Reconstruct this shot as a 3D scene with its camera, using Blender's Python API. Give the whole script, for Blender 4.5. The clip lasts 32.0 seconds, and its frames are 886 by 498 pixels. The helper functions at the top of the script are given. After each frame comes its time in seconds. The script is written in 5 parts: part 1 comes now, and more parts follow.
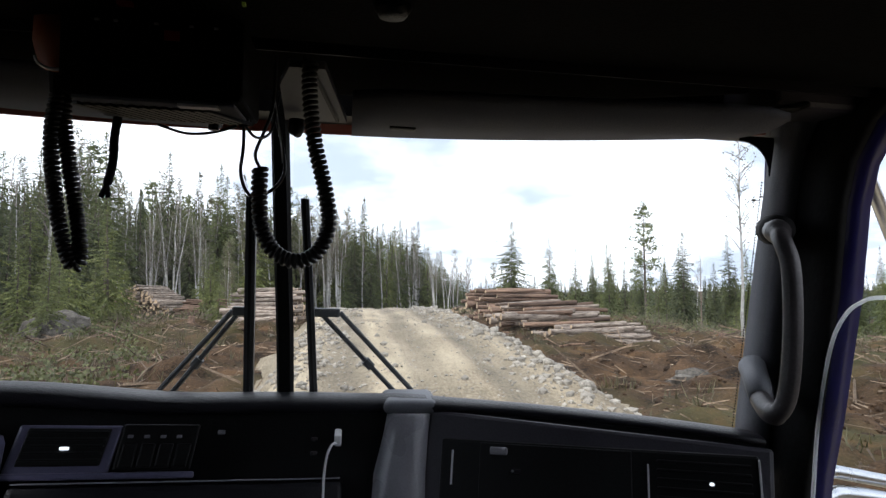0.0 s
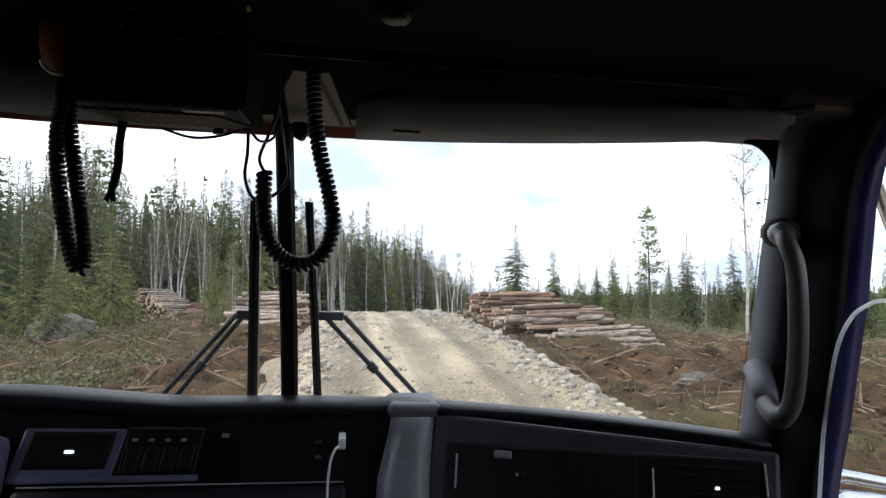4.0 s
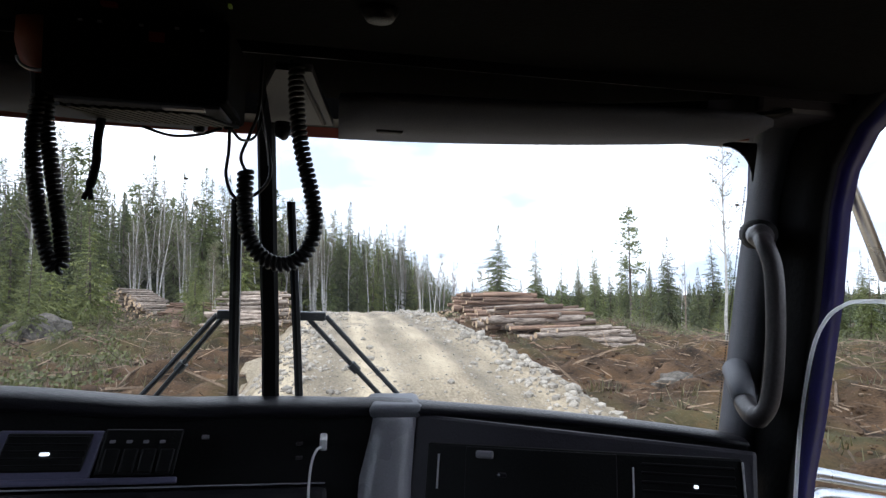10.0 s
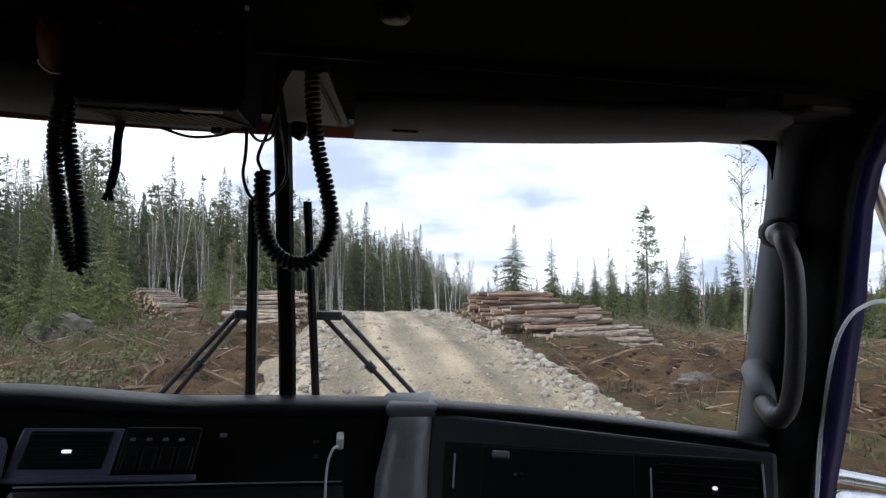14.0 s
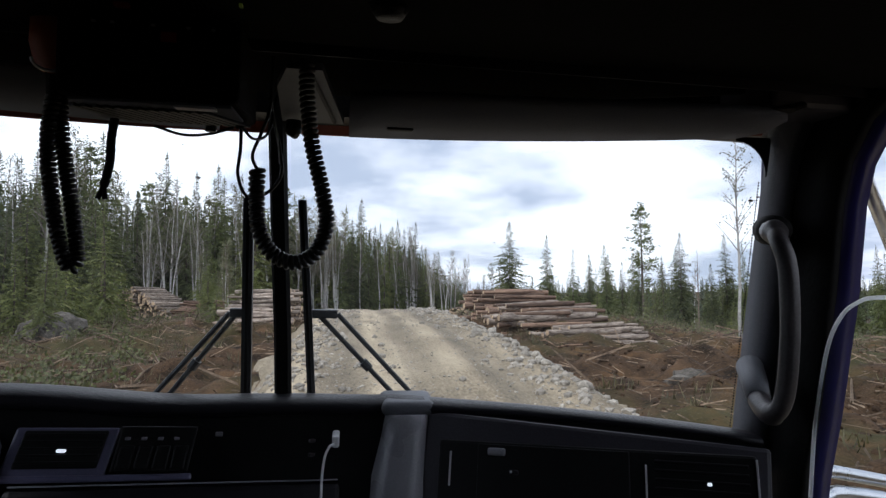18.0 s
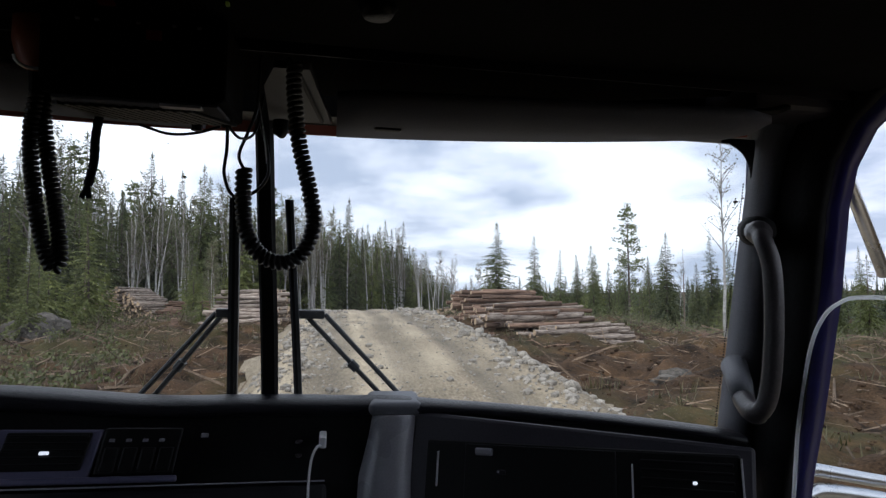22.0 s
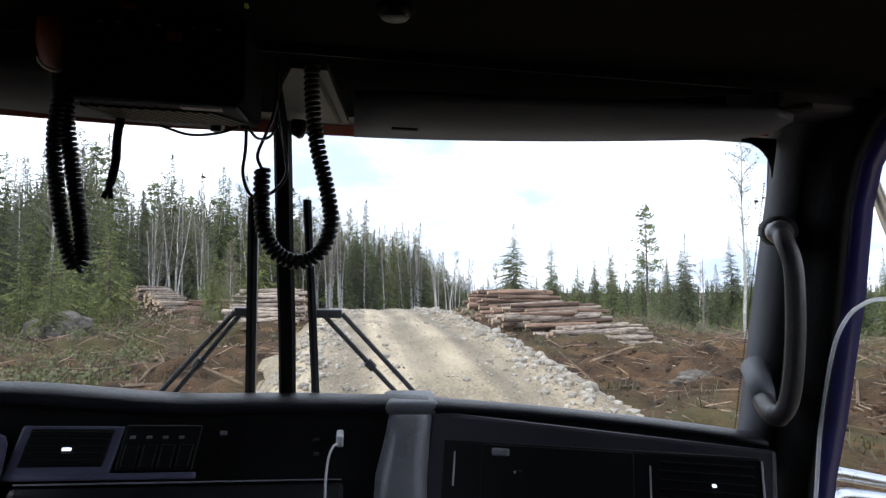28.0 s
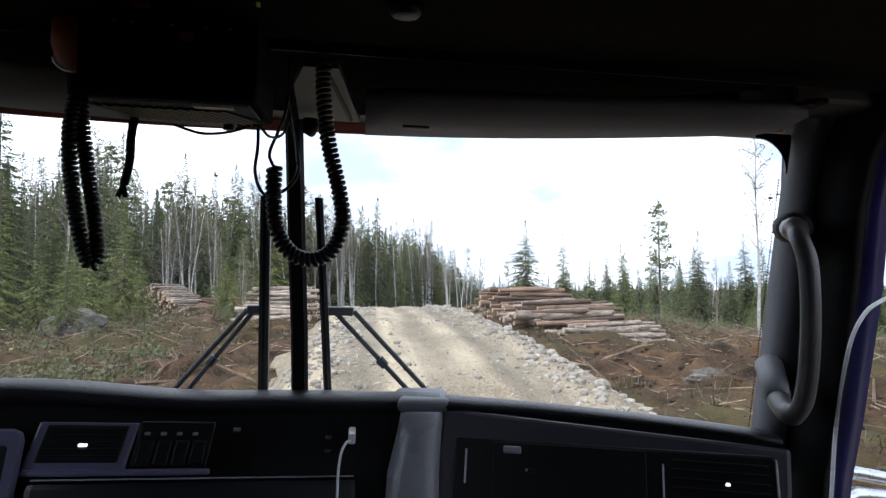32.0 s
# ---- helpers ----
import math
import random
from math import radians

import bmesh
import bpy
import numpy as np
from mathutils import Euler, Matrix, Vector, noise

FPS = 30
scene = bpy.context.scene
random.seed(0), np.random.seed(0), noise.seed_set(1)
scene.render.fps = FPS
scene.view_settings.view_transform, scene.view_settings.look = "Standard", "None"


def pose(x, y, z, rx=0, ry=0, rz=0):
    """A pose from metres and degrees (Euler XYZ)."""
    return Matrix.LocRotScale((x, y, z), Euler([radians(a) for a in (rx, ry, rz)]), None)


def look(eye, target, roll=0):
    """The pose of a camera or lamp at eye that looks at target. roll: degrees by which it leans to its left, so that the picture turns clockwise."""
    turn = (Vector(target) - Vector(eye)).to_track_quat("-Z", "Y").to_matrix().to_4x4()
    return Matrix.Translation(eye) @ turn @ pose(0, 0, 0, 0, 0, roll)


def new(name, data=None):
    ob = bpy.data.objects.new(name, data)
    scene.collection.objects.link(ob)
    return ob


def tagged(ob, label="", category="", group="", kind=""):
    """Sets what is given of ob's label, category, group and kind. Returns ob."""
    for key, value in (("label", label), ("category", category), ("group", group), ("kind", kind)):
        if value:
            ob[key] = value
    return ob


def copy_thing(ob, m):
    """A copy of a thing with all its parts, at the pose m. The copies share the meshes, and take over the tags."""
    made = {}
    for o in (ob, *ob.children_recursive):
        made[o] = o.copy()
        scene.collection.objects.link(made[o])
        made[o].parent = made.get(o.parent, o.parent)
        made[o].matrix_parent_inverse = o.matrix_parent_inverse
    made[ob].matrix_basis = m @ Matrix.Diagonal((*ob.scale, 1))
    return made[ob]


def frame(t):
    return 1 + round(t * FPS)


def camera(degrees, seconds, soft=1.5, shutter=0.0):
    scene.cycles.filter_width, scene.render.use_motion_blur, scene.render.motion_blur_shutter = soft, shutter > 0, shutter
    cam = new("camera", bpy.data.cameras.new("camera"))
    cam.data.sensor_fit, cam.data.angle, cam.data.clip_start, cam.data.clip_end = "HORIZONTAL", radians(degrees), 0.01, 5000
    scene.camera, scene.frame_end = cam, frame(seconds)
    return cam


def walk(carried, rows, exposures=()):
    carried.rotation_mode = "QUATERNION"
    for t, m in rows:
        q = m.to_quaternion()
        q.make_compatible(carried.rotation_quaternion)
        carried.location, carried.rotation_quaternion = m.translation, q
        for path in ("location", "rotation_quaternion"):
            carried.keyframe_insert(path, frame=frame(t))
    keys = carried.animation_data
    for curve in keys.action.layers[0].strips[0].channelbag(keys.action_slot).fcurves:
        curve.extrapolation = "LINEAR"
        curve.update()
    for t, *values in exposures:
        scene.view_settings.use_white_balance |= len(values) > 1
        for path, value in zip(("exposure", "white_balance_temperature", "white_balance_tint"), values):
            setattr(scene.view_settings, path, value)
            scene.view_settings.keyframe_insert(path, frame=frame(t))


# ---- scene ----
# Camera: held by hand in the middle of a truck cab, looking out over the dashboard.
TRUCK = pose(0, -5, -0.52, 4.3, 1.7, 0.4)
EYE = (0.13, 0.0, 2.6)
SWAY = [  # seconds, yaw, pitch, lean in the cab
    (0.0, -8.48, -0.02, -1.98),
    (0.5, -8.24, -0.01, -1.89),
    (1.0, -8.96, 0.15, -1.93),
    (1.5, -8.85, 0.10, -1.94),
    (2.0, -9.21, 0.02, -1.99),
    (2.5, -8.27, 0.34, -1.91),
    (3.0, -8.85, 0.02, -1.95),
    (3.5, -8.12, 0.27, -1.91),
    (5.5, -8.61, -0.10, -1.99),
    (6.0, -9.11, -0.39, -1.95),
    (6.5, -9.17, 0.07, -1.98),
    (7.0, -9.13, 0.27, -1.90),
    (7.5, -8.86, 0.05, -1.95),
    (8.0, -9.40, -0.09, -1.97),
    (8.5, -9.24, 0.29, -2.07),
    (9.0, -9.10, 0.34, -2.09),
    (9.5, -8.06, 0.09, -2.03),
    (10.0, -9.70, 0.35, -2.11),
    (10.5, -8.53, -0.07, -1.92),
    (11.0, -8.72, 0.24, -1.99),
    (11.5, -8.14, 0.25, -2.01),
    (12.0, -9.71, 0.11, -2.08),
    (12.5, -8.69, 0.03, -1.95),
    (13.0, -8.99, -0.05, -2.00),
    (13.5, -8.40, 0.29, -2.02),
    (15.5, -8.19, 0.09, -2.00),
    (16.0, -8.26, 0.14, -1.95),
    (16.5, -8.72, 0.30, -1.97),
    (17.0, -8.41, 0.19, -1.85),
    (17.5, -9.13, 0.21, -1.89),
    (18.0, -8.70, 0.08, -1.86),
    (18.5, -8.86, 0.34, -1.95),
    (19.0, -8.80, -0.03, -1.87),
    (19.5, -8.26, 0.11, -1.89),
    (20.0, -9.31, 0.24, -1.91),
    (20.5, -8.58, 0.20, -1.85),
    (21.0, -9.15, 0.16, -1.90),
    (21.5, -9.07, 0.09, -1.87),
    (22.0, -9.82, 0.14, -1.92),
    (22.5, -9.12, 0.19, -1.95),
    (23.0, -8.82, 0.29, -1.91),
    (23.5, -9.23, 0.30, -1.87),
    (24.0, -9.75, 0.35, -2.00),
    (24.5, -8.79, 0.21, -2.00),
    (25.0, -8.62, 0.17, -1.99),
    (25.5, -9.08, 0.14, -1.96),
    (27.5, -8.94, 0.12, -1.98),
    (28.0, -8.30, 0.07, -2.00),
    (28.5, -8.65, 0.02, -1.97),
    (29.0, -9.75, 0.02, -2.01),
    (29.5, -9.88, 0.17, -2.02),
    (30.0, -8.96, -0.12, -1.92),
    (30.5, -7.65, -0.51, -1.95),
    (31.0, -8.18, 0.02, -1.96),
    (31.5, -8.28, 0.01, -1.88),
    (32.0, -7.27, -0.18, -1.90),
]
EXPOSURE = [(0, 0.37, 6100, 13), (3.5, 0.47, 6100, 13), (6, 0.6, 5950, 13), (9, 0.7, 5800, 13), (11, 0.45, 5900, 13), (13.5, 0.17, 5950, 14), (16, -0.02, 6050, 14), (19, -0.18, 5900, 14),
            (22, -0.2, 5900, 14), (23.5, 0.05, 6400, 14), (25, 0.25, 6500, 14), (28, 0.52, 5900, 13), (32, 0.57, 5850, 13)]
cam = camera(70.0, 32.0, soft=1.4)
walk(cam, [(t, TRUCK @ pose(*EYE, 90 + p, r, w)) for t, w, p, r in SWAY], EXPOSURE)

# ---- light: bright overcast ----
SUN_UP, SUN_ROUND = radians(46), radians(-120)
world = bpy.data.worlds.new("sky")
scene.world = world
world.use_nodes = True
wn, wl = world.node_tree.nodes, world.node_tree.links
sky = wn.new("ShaderNodeTexSky")
sky.sky_type, sky.sun_disc, sky.sun_elevation, sky.sun_rotation = "NISHITA", False, SUN_UP, SUN_ROUND
sky.air_density, sky.dust_density = 1.0, 2.0
tc = wn.new("ShaderNodeTexCoord")
sep = wn.new("ShaderNodeSeparateXYZ")
wl.new(tc.outputs["Generated"], sep.inputs[0])
up = wn.new("ShaderNodeMath"); up.operation = "MAXIMUM"; up.inputs[1].default_value = 0.0
wl.new(sep.outputs["Z"], up.inputs[0])
add = wn.new("ShaderNodeMath"); add.inputs[1].default_value = 0.22
wl.new(up.outputs[0], add.inputs[0])
flat = wn.new("ShaderNodeVectorMath"); flat.operation = "DIVIDE"
wl.new(tc.outputs["Generated"], flat.inputs[0])
wl.new(add.outputs[0], flat.inputs[1])
cloud = wn.new("ShaderNodeTexNoise")
cloud.inputs["Scale"].default_value, cloud.inputs["Detail"].default_value, cloud.inputs["Roughness"].default_value = 1.1, 6, 0.55
wl.new(flat.outputs[0], cloud.inputs["Vector"])
ramp = wn.new("ShaderNodeValToRGB")
ramp.color_ramp.elements[0].position, ramp.color_ramp.elements[0].color = 0.39, (0.70, 0.79, 0.93, 1)
ramp.color_ramp.elements[1].position, ramp.color_ramp.elements[1].color = 0.56, (1.55, 1.57, 1.60, 1)
wl.new(cloud.outputs["Fac"], ramp.inputs[0])
dim = wn.new("ShaderNodeVectorMath"); dim.operation = "SCALE"; dim.inputs["Scale"].default_value = 0.09
wl.new(sky.outputs[0], dim.inputs[0])
mix = wn.new("ShaderNodeMix"); mix.data_type = "RGBA"; mix.inputs["Factor"].default_value = 0.88
wl.new(dim.outputs[0], mix.inputs["A"])
wl.new(ramp.outputs[0], mix.inputs["B"])
wl.new(mix.outputs["Result"], wn["Background"].inputs["Color"])
wn["Background"].inputs["Strength"].default_value = 1.0
sun = new("sun", bpy.data.lights.new("sun", "SUN"))
sun.data.energy, sun.data.angle, sun.data.color = 1.9, radians(8), (1.0, 0.97, 0.92)
sun.matrix_world = look((0, 0, 0), (-math.sin(SUN_ROUND) * math.cos(SUN_UP), -math.cos(SUN_ROUND) * math.cos(SUN_UP), -math.sin(SUN_UP)))


# ---- materials ----
def material(name, low, high, size=6.0, rough=0.7, metal=0.0, bump=0.0, fine=None, speck=0.0, vary=0.0, island=0.0, space="Object", stretch=None, coat=0.0, spec=0.5):
    """Two colours mixed by a coarse and a fine noise; vary: brightness spread from object to object; island: from piece to piece of a joined mesh."""
    m = bpy.data.materials.new(name)
    m.use_nodes = True
    n, l = m.node_tree.nodes, m.node_tree.links
    b = n["Principled BSDF"]
    b.inputs["Roughness"].default_value, b.inputs["Metallic"].default_value = rough, metal
    b.inputs["Coat Weight"].default_value, b.inputs["Specular IOR Level"].default_value = coat, spec
    c = n.new("ShaderNodeTexCoord")
    vec = c.outputs[space]
    if stretch:
        mp = n.new("ShaderNodeMapping")
        mp.inputs["Scale"].default_value = stretch
        l.new(vec, mp.inputs[0])
        vec = mp.outputs[0]
    big, small = n.new("ShaderNodeTexNoise"), n.new("ShaderNodeTexNoise")
    big.inputs["Scale"].default_value, big.inputs["Detail"].default_value = size, 4
    small.inputs["Scale"].default_value, small.inputs["Detail"].default_value = fine or size * 9, 3
    l.new(vec, big.inputs["Vector"]); l.new(vec, small.inputs["Vector"])
    s = n.new("ShaderNodeMix"); s.inputs["Factor"].default_value = 0.4
    l.new(big.outputs["Fac"], s.inputs["A"]); l.new(small.outputs["Fac"], s.inputs["B"])
    r = n.new("ShaderNodeValToRGB")
    r.color_ramp.elements[0].position, r.color_ramp.elements[1].position = 0.36, 0.64
    r.color_ramp.elements[0].color, r.color_ramp.elements[1].color = (*low, 1), (*high, 1)
    l.new(s.outputs["Result"], r.inputs[0])
    colour = r.outputs[0]
    for amount, node, socket in ((vary, "ShaderNodeObjectInfo", "Random"), (island, "ShaderNodeNewGeometry", "Random Per Island")):
        if amount:
            o = n.new(node)
            mr = n.new("ShaderNodeMapRange")
            mr.inputs["To Min"].default_value, mr.inputs["To Max"].default_value = 1 - amount, 1 + amount
            l.new(o.outputs[socket], mr.inputs[0])
            sc = n.new("ShaderNodeVectorMath"); sc.operation = "SCALE"
            l.new(colour, sc.inputs[0]); l.new(mr.outputs[0], sc.inputs["Scale"])
            colour = sc.outputs[0]
    l.new(colour, b.inputs["Base Color"])
    if speck:
        rr = n.new("ShaderNodeMapRange")
        rr.inputs["To Min"].default_value, rr.inputs["To Max"].default_value = rough - speck, min(1, rough + speck)
        l.new(big.outputs["Fac"], rr.inputs[0]); l.new(rr.outputs[0], b.inputs["Roughness"])
    if bump:
        bp = n.new("ShaderNodeBump")
        bp.inputs["Strength"].default_value, bp.inputs["Distance"].default_value = min(1, bump), 0.02 * max(1, bump)
        l.new(s.outputs["Result"], bp.inputs["Height"]); l.new(bp.outputs[0], b.inputs["Normal"])
    return m


def leafy(name, low, high, size=1.5, vary=0.25):
    m = material(name, low, high, size, 0.6, vary=vary, island=0.35, fine=7)
    n, l = m.node_tree.nodes, m.node_tree.links
    b, out = n["Principled BSDF"], n["Material Output"]
    t, mx = n.new("ShaderNodeBsdfTranslucent"), n.new("ShaderNodeMixShader")
    mx.inputs[0].default_value = 0.3
    l.new(b.inputs["Base Color"].links[0].from_socket, t.inputs["Color"])
    l.new(b.outputs[0], mx.inputs[1]); l.new(t.outputs[0], mx.inputs[2]); l.new(mx.outputs[0], out.inputs[0])
    return m


def glass(name, tint, dust, ior=1.25):
    """A clear pane with a Fresnel gloss and a thin film of dust."""
    m = bpy.data.materials.new(name)
    m.use_nodes = True
    n, l = m.node_tree.nodes, m.node_tree.links
    clear, gloss, film = n.new("ShaderNodeBsdfTransparent"), n.new("ShaderNodeBsdfGlossy"), n.new("ShaderNodeBsdfTranslucent")
    clear.inputs[0].default_value, gloss.inputs["Roughness"].default_value = (*tint, 1), 0.02
    film.inputs[0].default_value = (0.8, 0.8, 0.78, 1)
    f = n.new("ShaderNodeFresnel"); f.inputs[0].default_value = ior
    a, b = n.new("ShaderNodeMixShader"), n.new("ShaderNodeMixShader")
    c, z, mr = n.new("ShaderNodeTexCoord"), n.new("ShaderNodeTexNoise"), n.new("ShaderNodeMapRange")
    z.inputs["Scale"].default_value, z.inputs["Detail"].default_value = 5, 5
    mr.inputs["From Min"].default_value, mr.inputs["From Max"].default_value = 0.3, 0.75
    mr.inputs["To Min"].default_value, mr.inputs["To Max"].default_value = dust * 0.4, dust * 1.6
    l.new(c.outputs["Object"], z.inputs["Vector"]); l.new(z.outputs["Fac"], mr.inputs[0]); l.new(mr.outputs[0], b.inputs[0])
    l.new(f.outputs[0], a.inputs[0]); l.new(clear.outputs[0], a.inputs[1]); l.new(gloss.outputs[0], a.inputs[2])
    l.new(a.outputs[0], b.inputs[1]); l.new(film.outputs[0], b.inputs[2]); l.new(b.outputs[0], n["Material Output"].inputs[0])
    return m


def lit(name, colour, strength):
    m = material(name, colour, colour, 5, 0.4)
    b = m.node_tree.nodes["Principled BSDF"]
    b.inputs["Emission Color"].default_value, b.inputs["Emission Strength"].default_value = (*colour, 1), strength
    return m


GRIP = material("worn_dark_grip", (0.034, 0.030, 0.032), (0.066, 0.058, 0.060), 9, 0.42, bump=0.1, fine=200, speck=0.1)
TRIM = material("grey_trim_plastic", (0.118, 0.122, 0.138), (0.158, 0.163, 0.178), 3, 0.55, bump=0.15, fine=260, speck=0.08)
VISOR = material("visor_cloth", (0.122, 0.126, 0.148), (0.16, 0.165, 0.19), 3, 0.9, bump=0.3, fine=300, spec=0.2)
DASH = material("dark_dash_vinyl", (0.008, 0.0076, 0.0105), (0.013, 0.0125, 0.017), 3, 0.42, bump=0.25, fine=320, speck=0.08, spec=0.3)
PANEL = material("slate_dash_plastic", (0.096, 0.094, 0.152), (0.126, 0.122, 0.196), 3, 0.3, bump=0.1, fine=250, speck=0.06)
COLUMN = material("grey_column_plastic", (0.25, 0.245, 0.275), (0.31, 0.305, 0.335), 3, 0.28, bump=0.1, fine=250, speck=0.05)
BRACKET = material("pale_bracket_plastic", (0.125, 0.125, 0.135), (0.16, 0.16, 0.172), 4, 0.6, bump=0.1, fine=250, speck=0.06)
BORDER = material("grey_border_plastic", (0.032, 0.029, 0.038), (0.045, 0.042, 0.053), 3, 0.5, bump=0.1, fine=250, speck=0.06)
BLACK = material("black_plastic", (0.004, 0.004, 0.0045), (0.007, 0.007, 0.0075), 5, 0.5, bump=0.1, fine=200, speck=0.1, spec=0.25)
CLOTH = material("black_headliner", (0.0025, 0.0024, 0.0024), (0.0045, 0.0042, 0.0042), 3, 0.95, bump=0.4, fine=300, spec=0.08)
RUBBER = material("black_rubber", (0.005, 0.005, 0.005), (0.009, 0.009, 0.009), 9, 0.75, bump=0.2, spec=0.15)
CORD = material("coiled_cord_rubber", (0.008, 0.008, 0.008), (0.014, 0.014, 0.014), 9, 0.45)
BLUE = material("navy_blue_paint", (0.012, 0.010, 0.075), (0.018, 0.016, 0.105), 3, 0.35, coat=0.4)
RED = material("red_orange_paint", (0.24, 0.05, 0.03), (0.33, 0.075, 0.045), 3, 0.4, coat=0.3)
ORANGE = material("faded_orange_plastic", (0.28, 0.06, 0.02), (0.36, 0.09, 0.03), 20, 0.5)
STEEL = material("brushed_steel", (0.55, 0.56, 0.58), (0.68, 0.69, 0.71), 20, 0.3, metal=1.0, speck=0.1)
SILVER = material("silver_label", (0.45, 0.45, 0.47), (0.55, 0.55, 0.57), 20, 0.4)
WHITE = material("white_plastic", (0.68, 0.68, 0.70), (0.78, 0.78, 0.79), 20, 0.45)
WIPER = material("wiper_black_paint", (0.012, 0.016, 0.018), (0.025, 0.03, 0.032), 20, 0.45, speck=0.1)
GLASS = glass("windshield_glass", (0.95, 0.97, 0.96), 0.016)
DOOR_GLASS = glass("door_glass", (0.90, 0.94, 0.955), 0.002, 1.1)
# Near-white and mostly translucent: the glass edge's glint is put into the colour.
EDGE = leafy("ground_glass_edge", (0.93, 0.95, 0.95), (0.96, 0.97, 0.97), 20, 0.0)
EDGE.node_tree.nodes["Mix Shader"].inputs[0].default_value = 0.85
RED_LED = lit("red_indicator", (0.06, 0.004, 0.003), 0.02)
GREEN_LED = lit("green_digit", (0.12, 0.16, 0.02), 0.08)
# No lamp: the glow stands in for small highlights on the vents.
KNOB_GLINT = lit("white_indicator", (0.9, 0.95, 1.0), 0.9)
SMUDGE = material("dried_smudge", (0.16, 0.13, 0.09), (0.30, 0.26, 0.20), 300, 0.9)
ICON = material("pale_switch_icon", (0.16, 0.16, 0.18), (0.24, 0.24, 0.26), 30, 0.5)

GROUND = material("forest_soil", (0.009, 0.006, 0.0035), (0.105, 0.063, 0.034), 1.3, 0.95, bump=3, fine=19, spec=0.12)
gn, gl = GROUND.node_tree.nodes, GROUND.node_tree.links
patch, cover, where, moss = (gn.new(k) for k in ("ShaderNodeTexNoise", "ShaderNodeMapRange", "ShaderNodeTexCoord", "ShaderNodeMix"))
patch.inputs["Scale"].default_value, patch.inputs["Detail"].default_value, patch.inputs["Roughness"].default_value = 0.13, 6, 0.65
cover.inputs["From Min"].default_value, cover.inputs["From Max"].default_value, cover.inputs["To Max"].default_value = 0.46, 0.62, 0.75
moss.data_type, moss.inputs["B"].default_value = "RGBA", (0.062, 0.060, 0.022, 1)
soil_paint = gn["Principled BSDF"].inputs["Base Color"]
gl.new(where.outputs["Object"], patch.inputs["Vector"]); gl.new(patch.outputs["Fac"], cover.inputs[0]); gl.new(cover.outputs[0], moss.inputs["Factor"])
gl.new(soil_paint.links[0].from_socket, moss.inputs["A"])
# Ochre subsoil and rotten wood turned up by the machines.
turned, bare, ochre = (gn.new(k) for k in ("ShaderNodeTexNoise", "ShaderNodeMapRange", "ShaderNodeMix"))
turned.inputs["Scale"].default_value, turned.inputs["Detail"].default_value, turned.inputs["Roughness"].default_value = 0.42, 8, 0.7
bare.inputs["From Min"].default_value, bare.inputs["From Max"].default_value, bare.inputs["To Max"].default_value = 0.54, 0.66, 0.7
ochre.data_type, ochre.inputs["B"].default_value = "RGBA", (0.135, 0.074, 0.031, 1)
gl.new(where.outputs["Object"], turned.inputs["Vector"]); gl.new(turned.outputs["Fac"], bare.inputs[0]); gl.new(bare.outputs[0], ochre.inputs["Factor"])
gl.new(moss.outputs["Result"], ochre.inputs["A"]); gl.new(ochre.outputs["Result"], soil_paint)
GRAVEL = material("pale_gravel", (0.155, 0.121, 0.075), (0.40, 0.328, 0.218), 1.1, 0.9, bump=2.6, fine=24, stretch=(1, 0.35, 1))
streak = GRAVEL.node_tree.nodes.new("ShaderNodeTexNoise")
streak.inputs["Scale"].default_value, streak.inputs["Detail"].default_value = 1.4, 3
lane, coord, tone, blend = (GRAVEL.node_tree.nodes.new(k) for k in ("ShaderNodeMapping", "ShaderNodeTexCoord", "ShaderNodeMapRange", "ShaderNodeVectorMath"))
lane.inputs["Scale"].default_value = (1.6, 0.015, 0.2)
tone.inputs["From Min"].default_value, tone.inputs["From Max"].default_value, tone.inputs["To Min"].default_value, tone.inputs["To Max"].default_value = 0.36, 0.64, 0.78, 1.16
blend.operation = "SCALE"
paint = GRAVEL.node_tree.nodes["Principled BSDF"].inputs["Base Color"]
gl = GRAVEL.node_tree.links
gl.new(coord.outputs["Object"], lane.inputs[0]); gl.new(lane.outputs[0], streak.inputs["Vector"]); gl.new(streak.outputs["Fac"], tone.inputs[0])
gl.new(paint.links[0].from_socket, blend.inputs[0]); gl.new(blend.outputs[0], paint)
across, reach, worn, both = (GRAVEL.node_tree.nodes.new(k) for k in ("ShaderNodeSeparateXYZ", "ShaderNodeMapRange", "ShaderNodeValToRGB", "ShaderNodeMath"))
reach.inputs["From Min"].default_value, reach.inputs["From Max"].default_value = -2.0, 5.0
worn.color_ramp.interpolation = "EASE"
worn.color_ramp.elements[0].color = worn.color_ramp.elements[1].color = (0.85, 0.85, 0.85, 1)
for place, shade in ((0.09, 0.80), (0.15, 1.22), (0.19, 1.18), (0.25, 0.86), (0.34, 0.80), (0.41, 1.25), (0.45, 1.20), (0.51, 0.82), (0.56, 0.85), (0.61, 1.18), (0.64, 1.15), (0.69, 0.80), (0.84, 0.95)):
    stop = worn.color_ramp.elements.new(place)
    stop.color = (shade, shade, shade, 1)
both.operation = "MULTIPLY"
gl.new(coord.outputs["Object"], across.inputs[0]); gl.new(across.outputs["X"], reach.inputs[0]); gl.new(reach.outputs[0], worn.inputs[0])
gl.new(tone.outputs[0], both.inputs[0]); gl.new(worn.outputs[0], both.inputs[1]); gl.new(both.outputs[0], blend.inputs["Scale"])
